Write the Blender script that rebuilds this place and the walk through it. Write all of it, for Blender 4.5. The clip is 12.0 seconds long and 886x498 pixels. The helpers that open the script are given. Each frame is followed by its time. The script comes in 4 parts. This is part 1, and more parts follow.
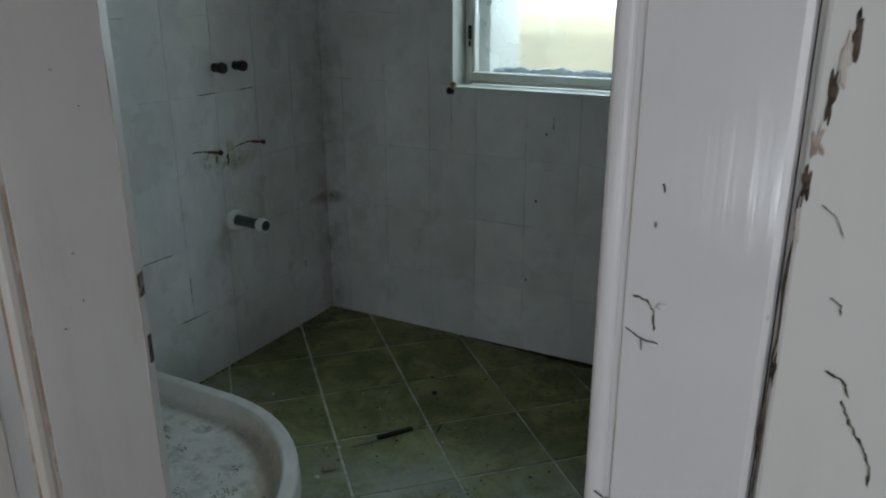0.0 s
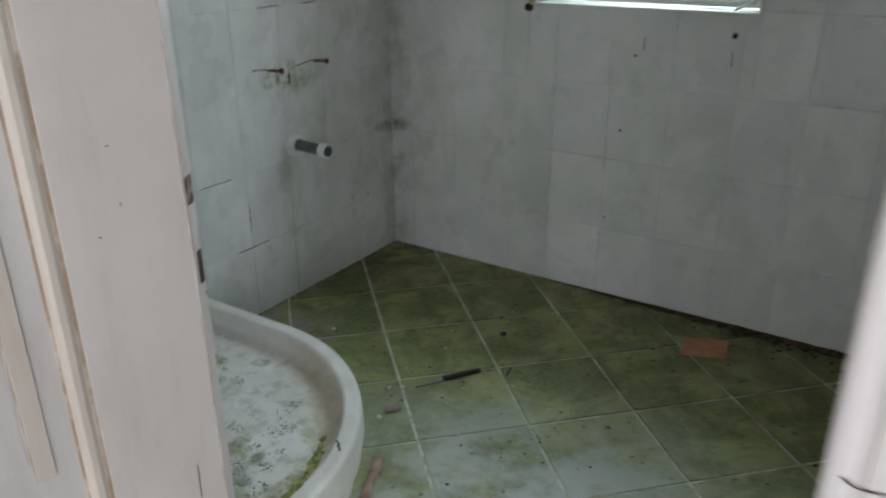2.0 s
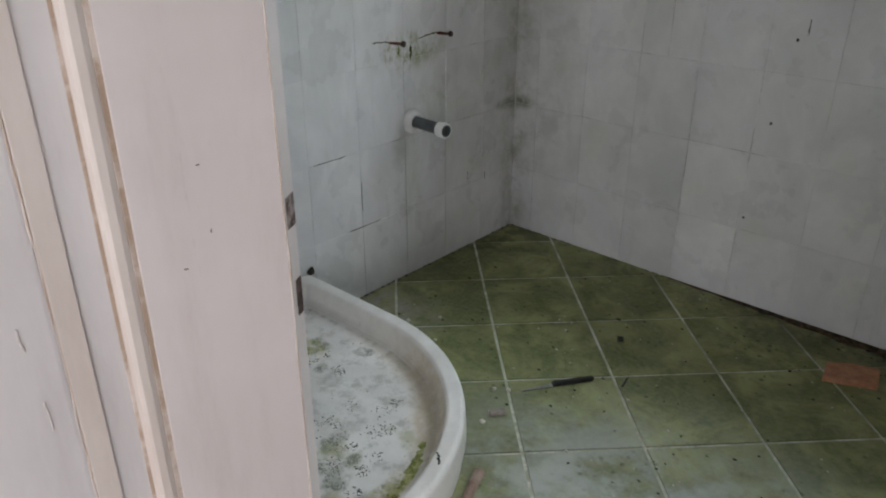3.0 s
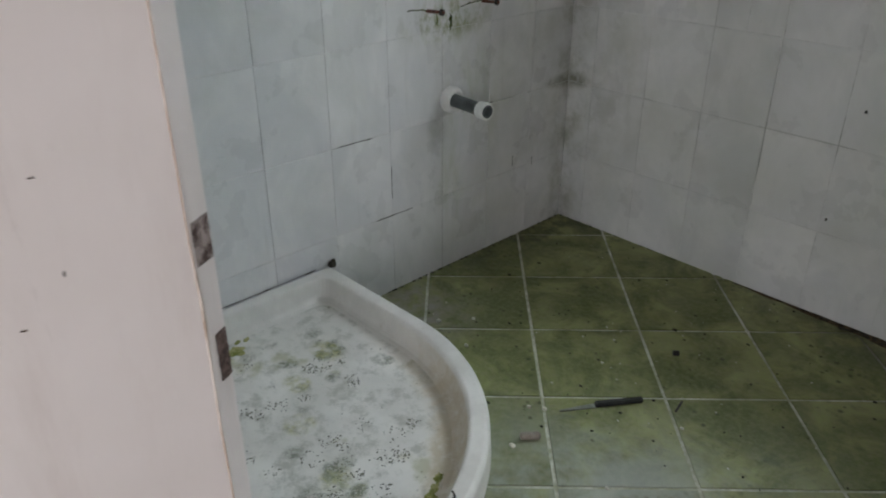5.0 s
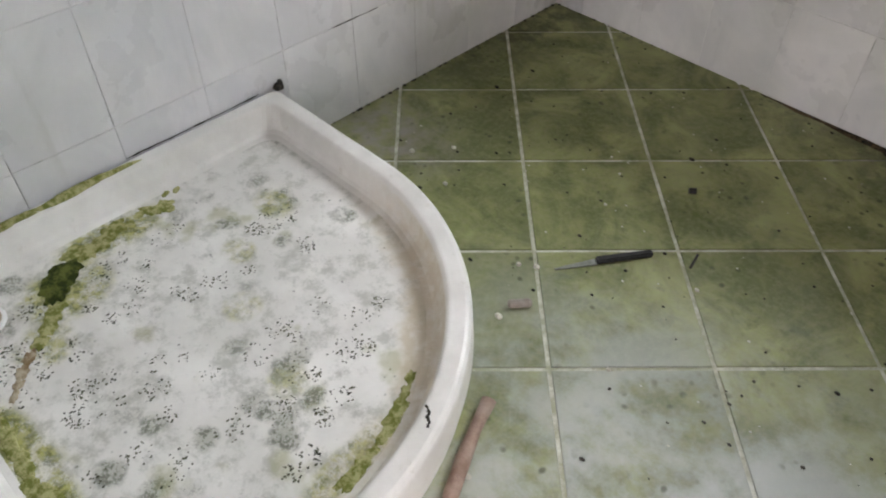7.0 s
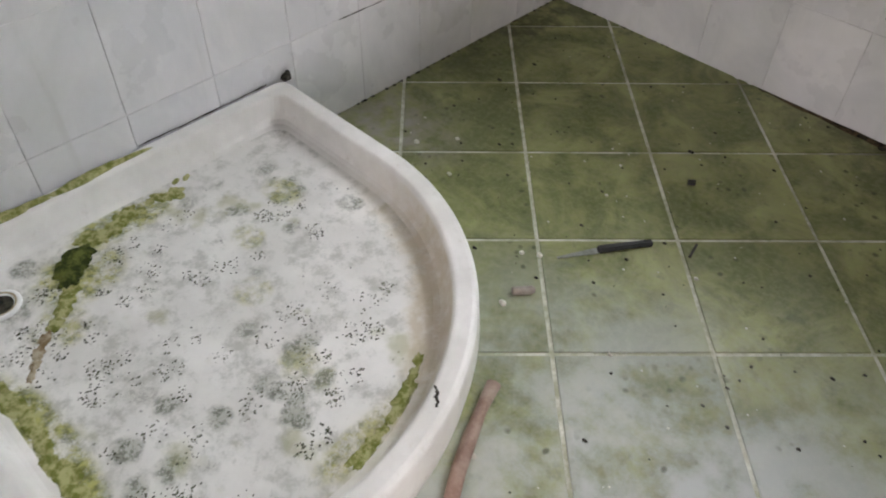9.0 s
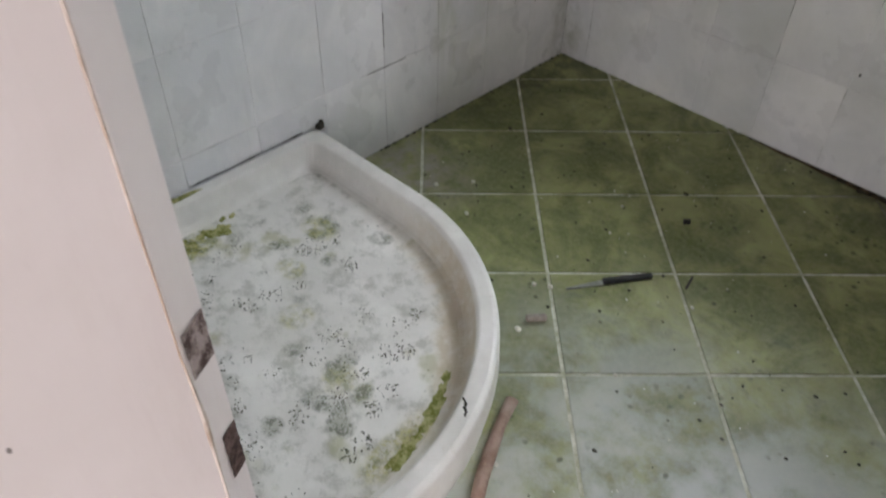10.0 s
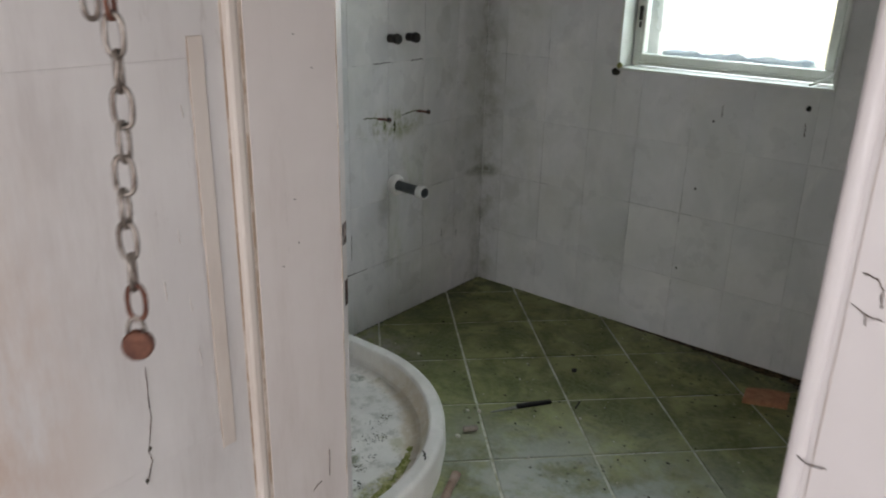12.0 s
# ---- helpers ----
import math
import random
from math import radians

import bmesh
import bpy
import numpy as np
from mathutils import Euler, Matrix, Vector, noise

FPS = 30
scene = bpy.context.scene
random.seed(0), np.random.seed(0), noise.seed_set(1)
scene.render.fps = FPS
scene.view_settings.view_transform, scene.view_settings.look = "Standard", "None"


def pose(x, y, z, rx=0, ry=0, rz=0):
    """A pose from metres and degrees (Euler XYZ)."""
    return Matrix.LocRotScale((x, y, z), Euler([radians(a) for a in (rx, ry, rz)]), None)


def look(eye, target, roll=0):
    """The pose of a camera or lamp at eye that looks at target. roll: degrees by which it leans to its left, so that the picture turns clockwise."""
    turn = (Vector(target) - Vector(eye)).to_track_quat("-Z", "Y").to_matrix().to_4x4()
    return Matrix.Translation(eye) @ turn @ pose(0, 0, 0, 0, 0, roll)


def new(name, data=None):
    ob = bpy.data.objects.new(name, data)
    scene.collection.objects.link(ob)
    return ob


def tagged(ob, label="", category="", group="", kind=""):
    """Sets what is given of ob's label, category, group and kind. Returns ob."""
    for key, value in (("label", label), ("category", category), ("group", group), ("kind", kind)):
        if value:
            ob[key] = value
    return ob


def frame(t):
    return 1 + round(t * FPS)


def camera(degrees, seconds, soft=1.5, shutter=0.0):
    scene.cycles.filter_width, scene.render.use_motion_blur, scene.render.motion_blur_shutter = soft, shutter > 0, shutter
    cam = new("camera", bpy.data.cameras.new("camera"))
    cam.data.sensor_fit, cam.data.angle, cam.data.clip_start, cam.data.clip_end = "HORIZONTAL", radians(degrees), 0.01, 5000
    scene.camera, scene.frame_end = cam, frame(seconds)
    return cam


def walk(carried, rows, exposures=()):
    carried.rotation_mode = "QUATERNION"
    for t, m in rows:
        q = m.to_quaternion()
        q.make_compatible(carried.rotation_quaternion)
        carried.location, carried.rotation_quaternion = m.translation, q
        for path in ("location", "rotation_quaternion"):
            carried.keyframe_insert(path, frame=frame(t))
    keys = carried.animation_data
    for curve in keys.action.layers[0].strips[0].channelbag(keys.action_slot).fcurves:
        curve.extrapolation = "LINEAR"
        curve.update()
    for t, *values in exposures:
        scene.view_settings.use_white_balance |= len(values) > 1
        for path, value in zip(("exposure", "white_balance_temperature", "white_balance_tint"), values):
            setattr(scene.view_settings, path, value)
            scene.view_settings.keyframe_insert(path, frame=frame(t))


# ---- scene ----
EXPOSURES = [(0.0, -1.12, 5700, 1), (0.9, -0.72, 5750, 0), (1.5, -0.05, 6000, 4), (2.0, 0.06, 6050, 5), (2.5, 0.38, 6150, 9), (3.0, 0.24, 6200, 13), (3.5, 0.18, 6200, 12),
             (5.5, 0.30, 6250, 11), (6.5, 1.03, 6600, 18), (9.5, 0.93, 6600, 20), (10.5, 0.38, 6250, 12), (11.5, 0.46, 6350, 8), (12.0, -0.12, 6350, 11)]
cam = camera(60.3, 12.0, soft=2.0, shutter=0.4)
PATH = [
    (0, (1.27, -1.656, 1.315), (0.372, 0.014, 0.68), -0.2),
    (0.3, (1.251, -1.623, 1.29), (0.36, 0.051, 0.657), -0.3),
    (0.6, (1.234, -1.595, 1.279), (0.35, 0.083, 0.645), -0.2),
    (0.9, (1.203, -1.579, 1.281), (0.324, 0.101, 0.644), -0.2),
    (1, (1.19, -1.576, 1.276), (0.313, 0.107, 0.645), -0.1),
    (1.2, (1.185, -1.583, 1.269), (0.296, 0.093, 0.637), -0.2),
    (1.5, (1.181, -1.621, 1.263), (0.268, 0.039, 0.622), -0.2),
    (1.8, (1.167, -1.564, 1.23), (0.212, 0.036, 0.503), -0.2),
    (2, (1.147, -1.543, 1.217), (0.149, 0.009, 0.444), -0.3),
    (2.1, (1.116, -1.516, 1.213), (0.096, 0.009, 0.417), -0.1),
    (2.5, (1.092, -1.484, 1.233), (-0.05, -0.079, 0.385), -0.2),
    (3, (1.030, -1.424, 1.234), (-0.168, -0.072, 0.374), 0.0),
    (3.5, (1.023, -1.380, 1.247), (-0.221, -0.07, 0.388), 0.0),
    (5.3, (0.893, -1.149, 1.174), (-0.394, 0.043, 0.213), 0.0),
    (5.5, (0.883, -1.105, 1.183), (-0.349, 0.04, 0.101), -0.1),
    (6, (0.767, -1.028, 1.148), (-0.295, 0.049, -0.16), 0.2),
    (6.5, (0.677, -0.941, 1.132), (-0.322, 0.073, -0.273), -0.0),
    (8.5, (0.633, -0.92, 1.11), (-0.354, 0.079, -0.314), 0.3),
    (9, (0.66, -0.969, 1.135), (-0.318, 0.042, -0.287), 0.9),
    (9.5, (0.695, -1.048, 1.192), (-0.284, -0.038, -0.23), 1.0),
    (10, (0.718, -1.101, 1.236), (-0.311, -0.032, -0.106), 1.1),
    (10.5, (0.781, -1.213, 1.271), (-0.372, -0.013, 0.163), 1.4),
    (10.8, (0.861, -1.348, 1.293), (-0.352, -0.08, 0.333), 1.3),
    (11, (0.923, -1.415, 1.305), (-0.307, -0.11, 0.419), 1.2),
    (11.2, (0.984, -1.484, 1.311), (-0.239, -0.153, 0.454), 0.9),
    (11.5, (1.095, -1.586, 1.319), (-0.109, -0.194, 0.537), 1.3),
    (11.8, (1.2, -1.688, 1.32), (0.016, -0.245, 0.605), 1.4),
    (12, (1.239, -1.748, 1.318), (0.069, -0.28, 0.626), 1.3),
]
walk(cam, [(t, look(eye, target, roll)) for t, eye, target, roll in PATH],
     exposures=EXPOSURES)

# ---- world, sun, daylight ----
world = bpy.data.worlds.new("sky")
scene.world = world
world.use_nodes = True
wn = world.node_tree.nodes
sky = wn.new("ShaderNodeTexSky")
sky.sky_type = "NISHITA"
sky.sun_disc = False
sky.sun_elevation = radians(42)
sky.sun_rotation = radians(160)
world.node_tree.links.new(sky.outputs[0], wn["Background"].inputs[0])
wn["Background"].inputs[1].default_value = 0.15

sun = new("sun", bpy.data.lights.new("sun", "SUN"))
sun.data.energy = 5.0
sun.data.angle = radians(0.5)
sun.data.color = (1.0, 0.95, 0.86)
sun.matrix_world = look((1.0, -4.0, 6.0), (0.2, 2.4, 0.0))


def daylight(name, eye, target, width, height, watts, colour):
    """Sky light coming in through an opening."""
    lamp = new(name, bpy.data.lights.new(name, "AREA"))
    lamp.data.shape = "RECTANGLE"
    lamp.data.size, lamp.data.size_y = width, height
    lamp.data.energy, lamp.data.color = watts, colour
    lamp.matrix_world = look(eye, target)
    return lamp


# bathroom window; unseen wide window behind and entrance to the side, added for light
daylight("sky_at_bathroom_window", (0.35, 1.75, 1.75), (0.28, 0.90, 1.32), 1.3, 1.1, 50.0, (0.84, 0.95, 1.0))
daylight("sky_at_unseen_window", (2.75, -4.55, 1.05), (0.6, 0.0, 0.7), 1.55, 1.2, 40.0, (1.0, 0.95, 0.93))
# small unseen lamp, added for the gloss highlight on the door frame
daylight("added_jamb_gloss_lamp", (1.20, -4.56, 0.45), (1.25, 0.0, 1.2), 0.13, 0.18, 12.0, (1.0, 0.96, 0.94))
daylight("sky_at_unseen_entrance", (3.57, -3.40, 1.05), (0.0, -0.4, 0.6), 0.86, 1.96, 30.0, (1.0, 0.94, 0.92))


# ---- materials ----
class Nodes:
    """A small wrapper for building node materials."""

    def __init__(self, name, rough=0.5, metal=0.0, spec=0.5):
        self.mat = bpy.data.materials.new(name)
        self.mat.use_nodes = True
        self.tree = self.mat.node_tree
        self.bsdf = self.tree.nodes["Principled BSDF"]
        self.set("Roughness", rough)
        self.set("Metallic", metal)
        self.set("Specular IOR Level", spec)

    def set(self, socket, value):
        self.wire(value, self.bsdf.inputs[socket])

    def wire(self, value, socket):
        if isinstance(value, bpy.types.NodeSocket):
            self.tree.links.new(value, socket)
        elif isinstance(value, (tuple, list)) and len(value) == 3 and socket.type == "RGBA":
            socket.default_value = (*value, 1)
        else:
            socket.default_value = value

    def node(self, kind, **sockets):
        n = self.tree.nodes.new(kind)
        for key, value in sockets.items():
            self.wire(value, n.inputs[key.replace("_", " ")])
        return n

    def place(self):
        return self.node("ShaderNodeNewGeometry").outputs["Position"]

    def shifted(self, scale=(1, 1, 1), amount=7.0):
        """The place, moved by a random amount for each object."""
        info = self.node("ShaderNodeObjectInfo").outputs["Random"]
        off = self.node("ShaderNodeCombineXYZ", X=self.math("MULTIPLY", info, amount), Y=self.math("MULTIPLY", info, amount * 2.3), Z=self.math("MULTIPLY", info, amount * 3.7)).outputs[0]
        add = self.node("ShaderNodeVectorMath")
        self.wire(self.place(), add.inputs[0])
        self.wire(off, add.inputs[1])
        m = self.node("ShaderNodeMapping", Vector=add.outputs[0], Scale=scale)
        return m.outputs[0]

    def random(self):
        return self.node("ShaderNodeObjectInfo").outputs["Random"]

    def stretch(self, scale, at=(0, 0, 0)):
        return self.node("ShaderNodeMapping", Vector=self.place(), Scale=scale, Location=at).outputs[0]

    def noise(self, scale, detail=4, rough=0.55, vector=None, distort=0.0):
        return self.node("ShaderNodeTexNoise", Vector=vector or self.place(), Scale=scale, Detail=detail, Roughness=rough, Distortion=distort).outputs[0]

    def voronoi(self, scale, vector=None, feature="F1", rnd=1.0):
        n = self.node("ShaderNodeTexVoronoi", Vector=vector or self.place(), Scale=scale, Randomness=rnd)
        n.feature = feature
        return n.outputs["Distance"]

    def math(self, op, a, b=0.0, clamp=False):
        n = self.tree.nodes.new("ShaderNodeMath")
        n.operation, n.use_clamp = op, clamp
        self.wire(a, n.inputs[0])
        self.wire(b, n.inputs[1])
        return n.outputs[0]

    def ramp(self, value, low, high, a=0.0, b=1.0):
        n = self.node("ShaderNodeMapRange", Value=value)
        n.interpolation_type = "SMOOTHSTEP"
        for key, v in (("From Min", low), ("From Max", high), ("To Min", a), ("To Max", b)):
            n.inputs[key].default_value = v
        return n.outputs[0]

    def mix(self, factor, a, b):
        n = self.tree.nodes.new("ShaderNodeMix")
        n.data_type = "RGBA"
        self.wire(factor, n.inputs[0])
        self.wire(a, n.inputs[6])
        self.wire(b, n.inputs[7])
        return n.outputs[2]

    def near(self, centre, radii):
        """1 at a centre, falling to 0 at an ellipsoid's surface, with a ragged edge."""
        at = tuple(-c / r for c, r in zip(centre, radii))
        v = self.stretch(tuple(1 / r for r in radii), at)
        d = self.node("ShaderNodeVectorMath", Vector=v)
        d.operation = "LENGTH"
        return self.ramp(d.outputs["Value"], 0.15, 1.0, 1.0, 0.0)

    def bump(self, height, strength=0.3, distance=0.002):
        n = self.node("ShaderNodeBump", Height=height, Strength=strength, Distance=distance)
        self.set("Normal", n.outputs[0])


def mat_wall_tile():
    m = Nodes("glazed_white_wall_tile", 0.22)
    cloud = m.noise(5.0, 5, 0.6, m.shifted((1, 1, 0.7)), 0.8)
    base = m.mix(m.ramp(cloud, 0.35, 0.7), (0.66, 0.66, 0.67), (0.78, 0.77, 0.77))
    base = m.mix(m.math("MULTIPLY", m.random(), 0.07), base, (0.62, 0.64, 0.66))
    # thin film of dirt, run-down streaks and green damp
    film = m.ramp(m.noise(2.2, 6, 0.65), 0.45, 0.75, 0.0, 0.35)
    base = m.mix(film, base, (0.50, 0.49, 0.44))
    streak = m.ramp(m.noise(1.0, 5, 0.6, m.stretch((16, 16, 1.6))), 0.60, 0.80, 0.0, 0.32)
    base = m.mix(streak, base, (0.42, 0.42, 0.38))
    ragged = m.ramp(m.noise(24, 5, 0.7, m.stretch((1, 1, 0.6))), 0.42, 0.64)
    green = m.math("MULTIPLY", m.near((-0.645, 0.31, 0.775), (0.2, 0.22, 0.085)), ragged)
    low = m.math("MULTIPLY", m.near((-0.645, 0.38, 0.42), (0.2, 0.22, 0.55)), m.ramp(m.noise(9, 5, 0.7, m.stretch((1, 1, 0.3))), 0.42, 0.75, 0.0, 0.6))
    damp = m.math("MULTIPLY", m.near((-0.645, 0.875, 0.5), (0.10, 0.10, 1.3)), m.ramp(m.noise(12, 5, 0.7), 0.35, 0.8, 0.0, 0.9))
    base = m.mix(m.math("MULTIPLY", green, 0.9), base, (0.22, 0.25, 0.07))
    base = m.mix(low, base, (0.36, 0.40, 0.24))
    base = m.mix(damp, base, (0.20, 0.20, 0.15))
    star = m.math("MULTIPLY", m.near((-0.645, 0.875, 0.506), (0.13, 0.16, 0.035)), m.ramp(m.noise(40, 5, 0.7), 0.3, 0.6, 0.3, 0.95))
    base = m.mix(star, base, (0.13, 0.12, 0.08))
    # the waste pipe's cast shadow, painted into the tile colour as a ragged patch
    shadow_or_smear = m.math("MULTIPLY", m.near((-0.645, 0.262, 0.47), (0.2, 0.05, 0.11)), m.ramp(m.noise(18, 5, 0.7), 0.3, 0.65, 0.15, 0.6))
    base = m.mix(shadow_or_smear, base, (0.30, 0.31, 0.30))
    specks = m.math("MULTIPLY", m.ramp(m.voronoi(17), 0.02, 0.05, 1.0, 0.0), m.ramp(m.noise(6, 2), 0.60, 0.66))
    base = m.mix(specks, base, (0.05, 0.05, 0.045))
    # greenish grey grime in soft clouds, thickest near the corner of the two walls
    cloud2 = m.ramp(m.noise(1.6, 6, 0.62, distort=0.5), 0.42, 0.70, 0.0, 0.28)
    base = m.mix(cloud2, base, (0.40, 0.42, 0.35))
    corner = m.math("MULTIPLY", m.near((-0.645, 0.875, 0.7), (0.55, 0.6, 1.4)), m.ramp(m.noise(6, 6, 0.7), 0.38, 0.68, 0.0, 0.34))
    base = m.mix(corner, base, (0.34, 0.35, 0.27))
    m.set("Base Color", base)
    m.set("Roughness", m.ramp(m.noise(7, 5), 0.3, 0.75, 0.22, 0.5))
    m.bump(m.noise(9, 3, 0.5, m.shifted()), 0.12, 0.004)
    return m.mat


def mat_wall_grout():
    m = Nodes("dirty_wall_joint", 0.9)
    n = m.ramp(m.noise(5, 5, 0.7), 0.52, 0.68)
    m.set("Base Color", m.mix(n, (0.68, 0.68, 0.67), (0.14, 0.15, 0.12)))
    return m.mat


def mat_floor_tile():
    m = Nodes("olive_floor_tile", 0.4)
    v = m.shifted()
    cloud = m.noise(5.5, 7, 0.66, v, 0.6)
    base = m.mix(m.ramp(cloud, 0.36, 0.66), (0.125, 0.148, 0.040), (0.35, 0.37, 0.145))
    base = m.mix(m.ramp(m.noise(2.4, 4, 0.6), 0.45, 0.7, 0.0, 0.75), base, (0.125, 0.145, 0.05))
    grain = m.ramp(m.noise(70, 5, 0.7), 0.38, 0.72, 0.0, 0.5)
    base = m.mix(grain, base, (0.30, 0.285, 0.16))
    base = m.mix(m.ramp(m.noise(17, 6, 0.7), 0.52, 0.70, 0.0, 0.6), base, (0.085, 0.105, 0.03))
    # pale ragged haze, strongest beside the tray and towards the door
    haze = m.math("MULTIPLY", m.near((0.60, -0.40, 0.0), (0.90, 0.75, 0.5)), m.ramp(m.noise(4.5, 6, 0.65), 0.36, 0.62, 0.0, 0.86))
    base = m.mix(haze, base, (0.54, 0.56, 0.55))
    haze2 = m.math("MULTIPLY", m.near((-0.52, 0.05, 0.0), (0.28, 0.22, 0.5)), m.ramp(m.noise(14, 5, 0.65), 0.35, 0.65, 0.0, 0.9))
    base = m.mix(haze2, base, (0.32, 0.29, 0.25))
    # dark damp dirt along the far walls
    wet = m.math("MULTIPLY", m.near((0.75, 0.9, 0.0), (1.1, 0.24, 0.5)), m.ramp(m.noise(13, 6, 0.7), 0.36, 0.62, 0.0, 0.95))
    base = m.mix(wet, base, (0.035, 0.028, 0.016))
    wet2 = m.math("MULTIPLY", m.near((-0.62, 0.7, 0.0), (0.22, 0.55, 0.5)), m.ramp(m.noise(11, 6, 0.7), 0.4, 0.62, 0.0, 0.8))
    base = m.mix(wet2, base, (0.05, 0.052, 0.02))
    spots = m.math("MULTIPLY", m.ramp(m.voronoi(34, m.noise_place()), 0.10, 0.30, 1.0, 0.0), m.ramp(m.noise(7, 3), 0.52, 0.64))
    base = m.mix(m.math("MULTIPLY", spots, 0.75), base, (0.05, 0.055, 0.02))
    m.set("Base Color", base)
    m.set("Roughness", m.ramp(m.noise(9, 6), 0.3, 0.7, 0.48, 0.75))
    m.bump(m.noise(45, 5, 0.6), 0.25, 0.002)
    return m.mat


def noise_place(self, scale=9.0, amount=0.03):
    n = self.node("ShaderNodeTexNoise", Vector=self.place(), Scale=scale, Detail=3.0)
    v = self.node("ShaderNodeVectorMath")
    v.operation = "MULTIPLY_ADD"
    self.wire(n.outputs["Color"], v.inputs[0])
    v.inputs[1].default_value = (amount,) * 3
    self.wire(self.place(), v.inputs[2])
    return v.outputs[0]


Nodes.noise_place = noise_place


def mat_floor_grout():
    m = Nodes("pale_floor_joint", 0.9)
    n = m.ramp(m.noise(9, 6, 0.75), 0.38, 0.62)
    base = m.mix(n, (0.72, 0.72, 0.64), (0.38, 0.38, 0.26))
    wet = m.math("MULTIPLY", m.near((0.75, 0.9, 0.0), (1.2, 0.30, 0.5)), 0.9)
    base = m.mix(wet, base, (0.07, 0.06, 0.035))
    m.set("Base Color", base)
    m.bump(m.noise(90, 4), 0.4, 0.002)
    return m.mat


def mat_tray(floor):
    m = Nodes("white_ceramic_tray_floor" if floor else "white_ceramic_rim", 0.3)
    base = m.mix(m.ramp(m.noise(6, 6, 0.65), 0.35, 0.7), (0.66, 0.64, 0.60), (0.80, 0.78, 0.74))
    if floor:
        base = m.mix(m.ramp(m.noise(22, 6, 0.75), 0.46, 0.66, 0.0, 0.6), base, (0.34, 0.34, 0.29))
        v = m.noise_place(22.0, 0.012)
        # clusters of small dark mould spots, a few centimetres wide
        patch = m.ramp(m.voronoi(13, m.noise_place(9.0, 0.05)), 0.22, 0.42, 1.0, 0.0)
        some = m.ramp(m.noise(4.2, 3), 0.40, 0.56)
        fine = m.ramp(m.noise(95, 4, 0.75), 0.46, 0.58)
        base = m.mix(m.math("MULTIPLY", m.math("MULTIPLY", patch, some), m.math("MULTIPLY", fine, 1.0)), base, (0.055, 0.06, 0.045))
        base = m.mix(m.math("MULTIPLY", m.math("MULTIPLY", patch, some), 0.55), base, (0.27, 0.28, 0.21))
        dots = m.math("MULTIPLY", m.ramp(m.voronoi(62, v), 0.10, 0.2, 1.0, 0.0), m.ramp(m.noise(16, 3), 0.55, 0.66))
        base = m.mix(m.math("MULTIPLY", dots, 0.8), base, (0.06, 0.06, 0.05))
        tint = m.math("MULTIPLY", m.ramp(m.noise(8, 4), 0.58, 0.70), 0.55)
        base = m.mix(tint, base, (0.34, 0.34, 0.15))
        # soft yellow-green algae, ragged at its edges
        for at, size, k in (((-0.525, -0.63, 0.12), (0.07, 0.16, 0.1), 1.0), ((-0.45, -0.76, 0.12), (0.10, 0.12, 0.1), 0.95), ((-0.36, -0.84, 0.12), (0.07, 0.07, 0.1), 0.8), ((-0.16, -0.955, 0.12), (0.24, 0.06, 0.1), 1.0),
                            ((0.165, -0.60, 0.12), (0.05, 0.16, 0.1), 0.95), ((-0.379, -0.362, 0.12), (0.07, 0.05, 0.1), 0.7), ((-0.319, -0.487, 0.12), (0.05, 0.045, 0.1), 0.7), ((-0.20, -0.56, 0.12), (0.05, 0.05, 0.1), 0.6), ((-0.02, -0.60, 0.12), (0.05, 0.05, 0.1), 0.6)):
            edge_ = m.math("MULTIPLY", m.ramp(m.near(at, size), 0.1, 0.6), m.ramp(m.noise(26, 6, 0.75), 0.36, 0.60, 0.0, k))
            base = m.mix(edge_, base, m.mix(m.ramp(m.noise(60, 4, 0.7), 0.4, 0.6), (0.14, 0.155, 0.03), (0.40, 0.385, 0.12)))
    else:
        base = m.mix(m.ramp(m.noise(30, 6, 0.75, m.stretch((1, 1, 0.4))), 0.58, 0.75, 0.0, 0.5), base, (0.40, 0.36, 0.27))
        scratch = m.math("MULTIPLY", m.ramp(m.voronoi(24), 0.015, 0.04, 1.0, 0.0), m.ramp(m.noise(5, 2), 0.56, 0.64))
        base = m.mix(scratch, base, (0.12, 0.11, 0.09))
    # brown dirt settled along the curved foot of the rim, in a ragged band
    flat = m.node("ShaderNodeVectorMath", Vector=m.stretch((1, 1, 0), (0.272, 0.700, 0)))
    flat.operation = "LENGTH"
    radius = m.math("ADD", flat.outputs["Value"], m.math("MULTIPLY", m.noise(9, 5, 0.7), 0.09))
    band = m.math("MULTIPLY", m.ramp(radius, 0.455, 0.505), m.ramp(m.node("ShaderNodeSeparateXYZ", Vector=m.place()).outputs[2], 0.160, 0.169, 1.0, 0.0))
    side = m.math("MULTIPLY", m.near((0.02, -0.40, 0.13), (0.46, 0.46, 0.4)), m.ramp(radius, 0.54, 0.60, 1.0, 0.15))
    band = m.math("MULTIPLY", band, m.math("MULTIPLY", side, m.ramp(m.noise(35, 5, 0.7), 0.3, 0.65, 0.5, 1.3)), True)
    base = m.mix(m.math("MULTIPLY", band, 0.7), base, (0.50, 0.41, 0.27))
    m.set("Base Color", base)
    m.set("Roughness", m.ramp(m.noise(14, 5), 0.3, 0.7, 0.28, 0.6))
    m.bump(m.noise(40, 4), 0.1, 0.002)
    return m.mat


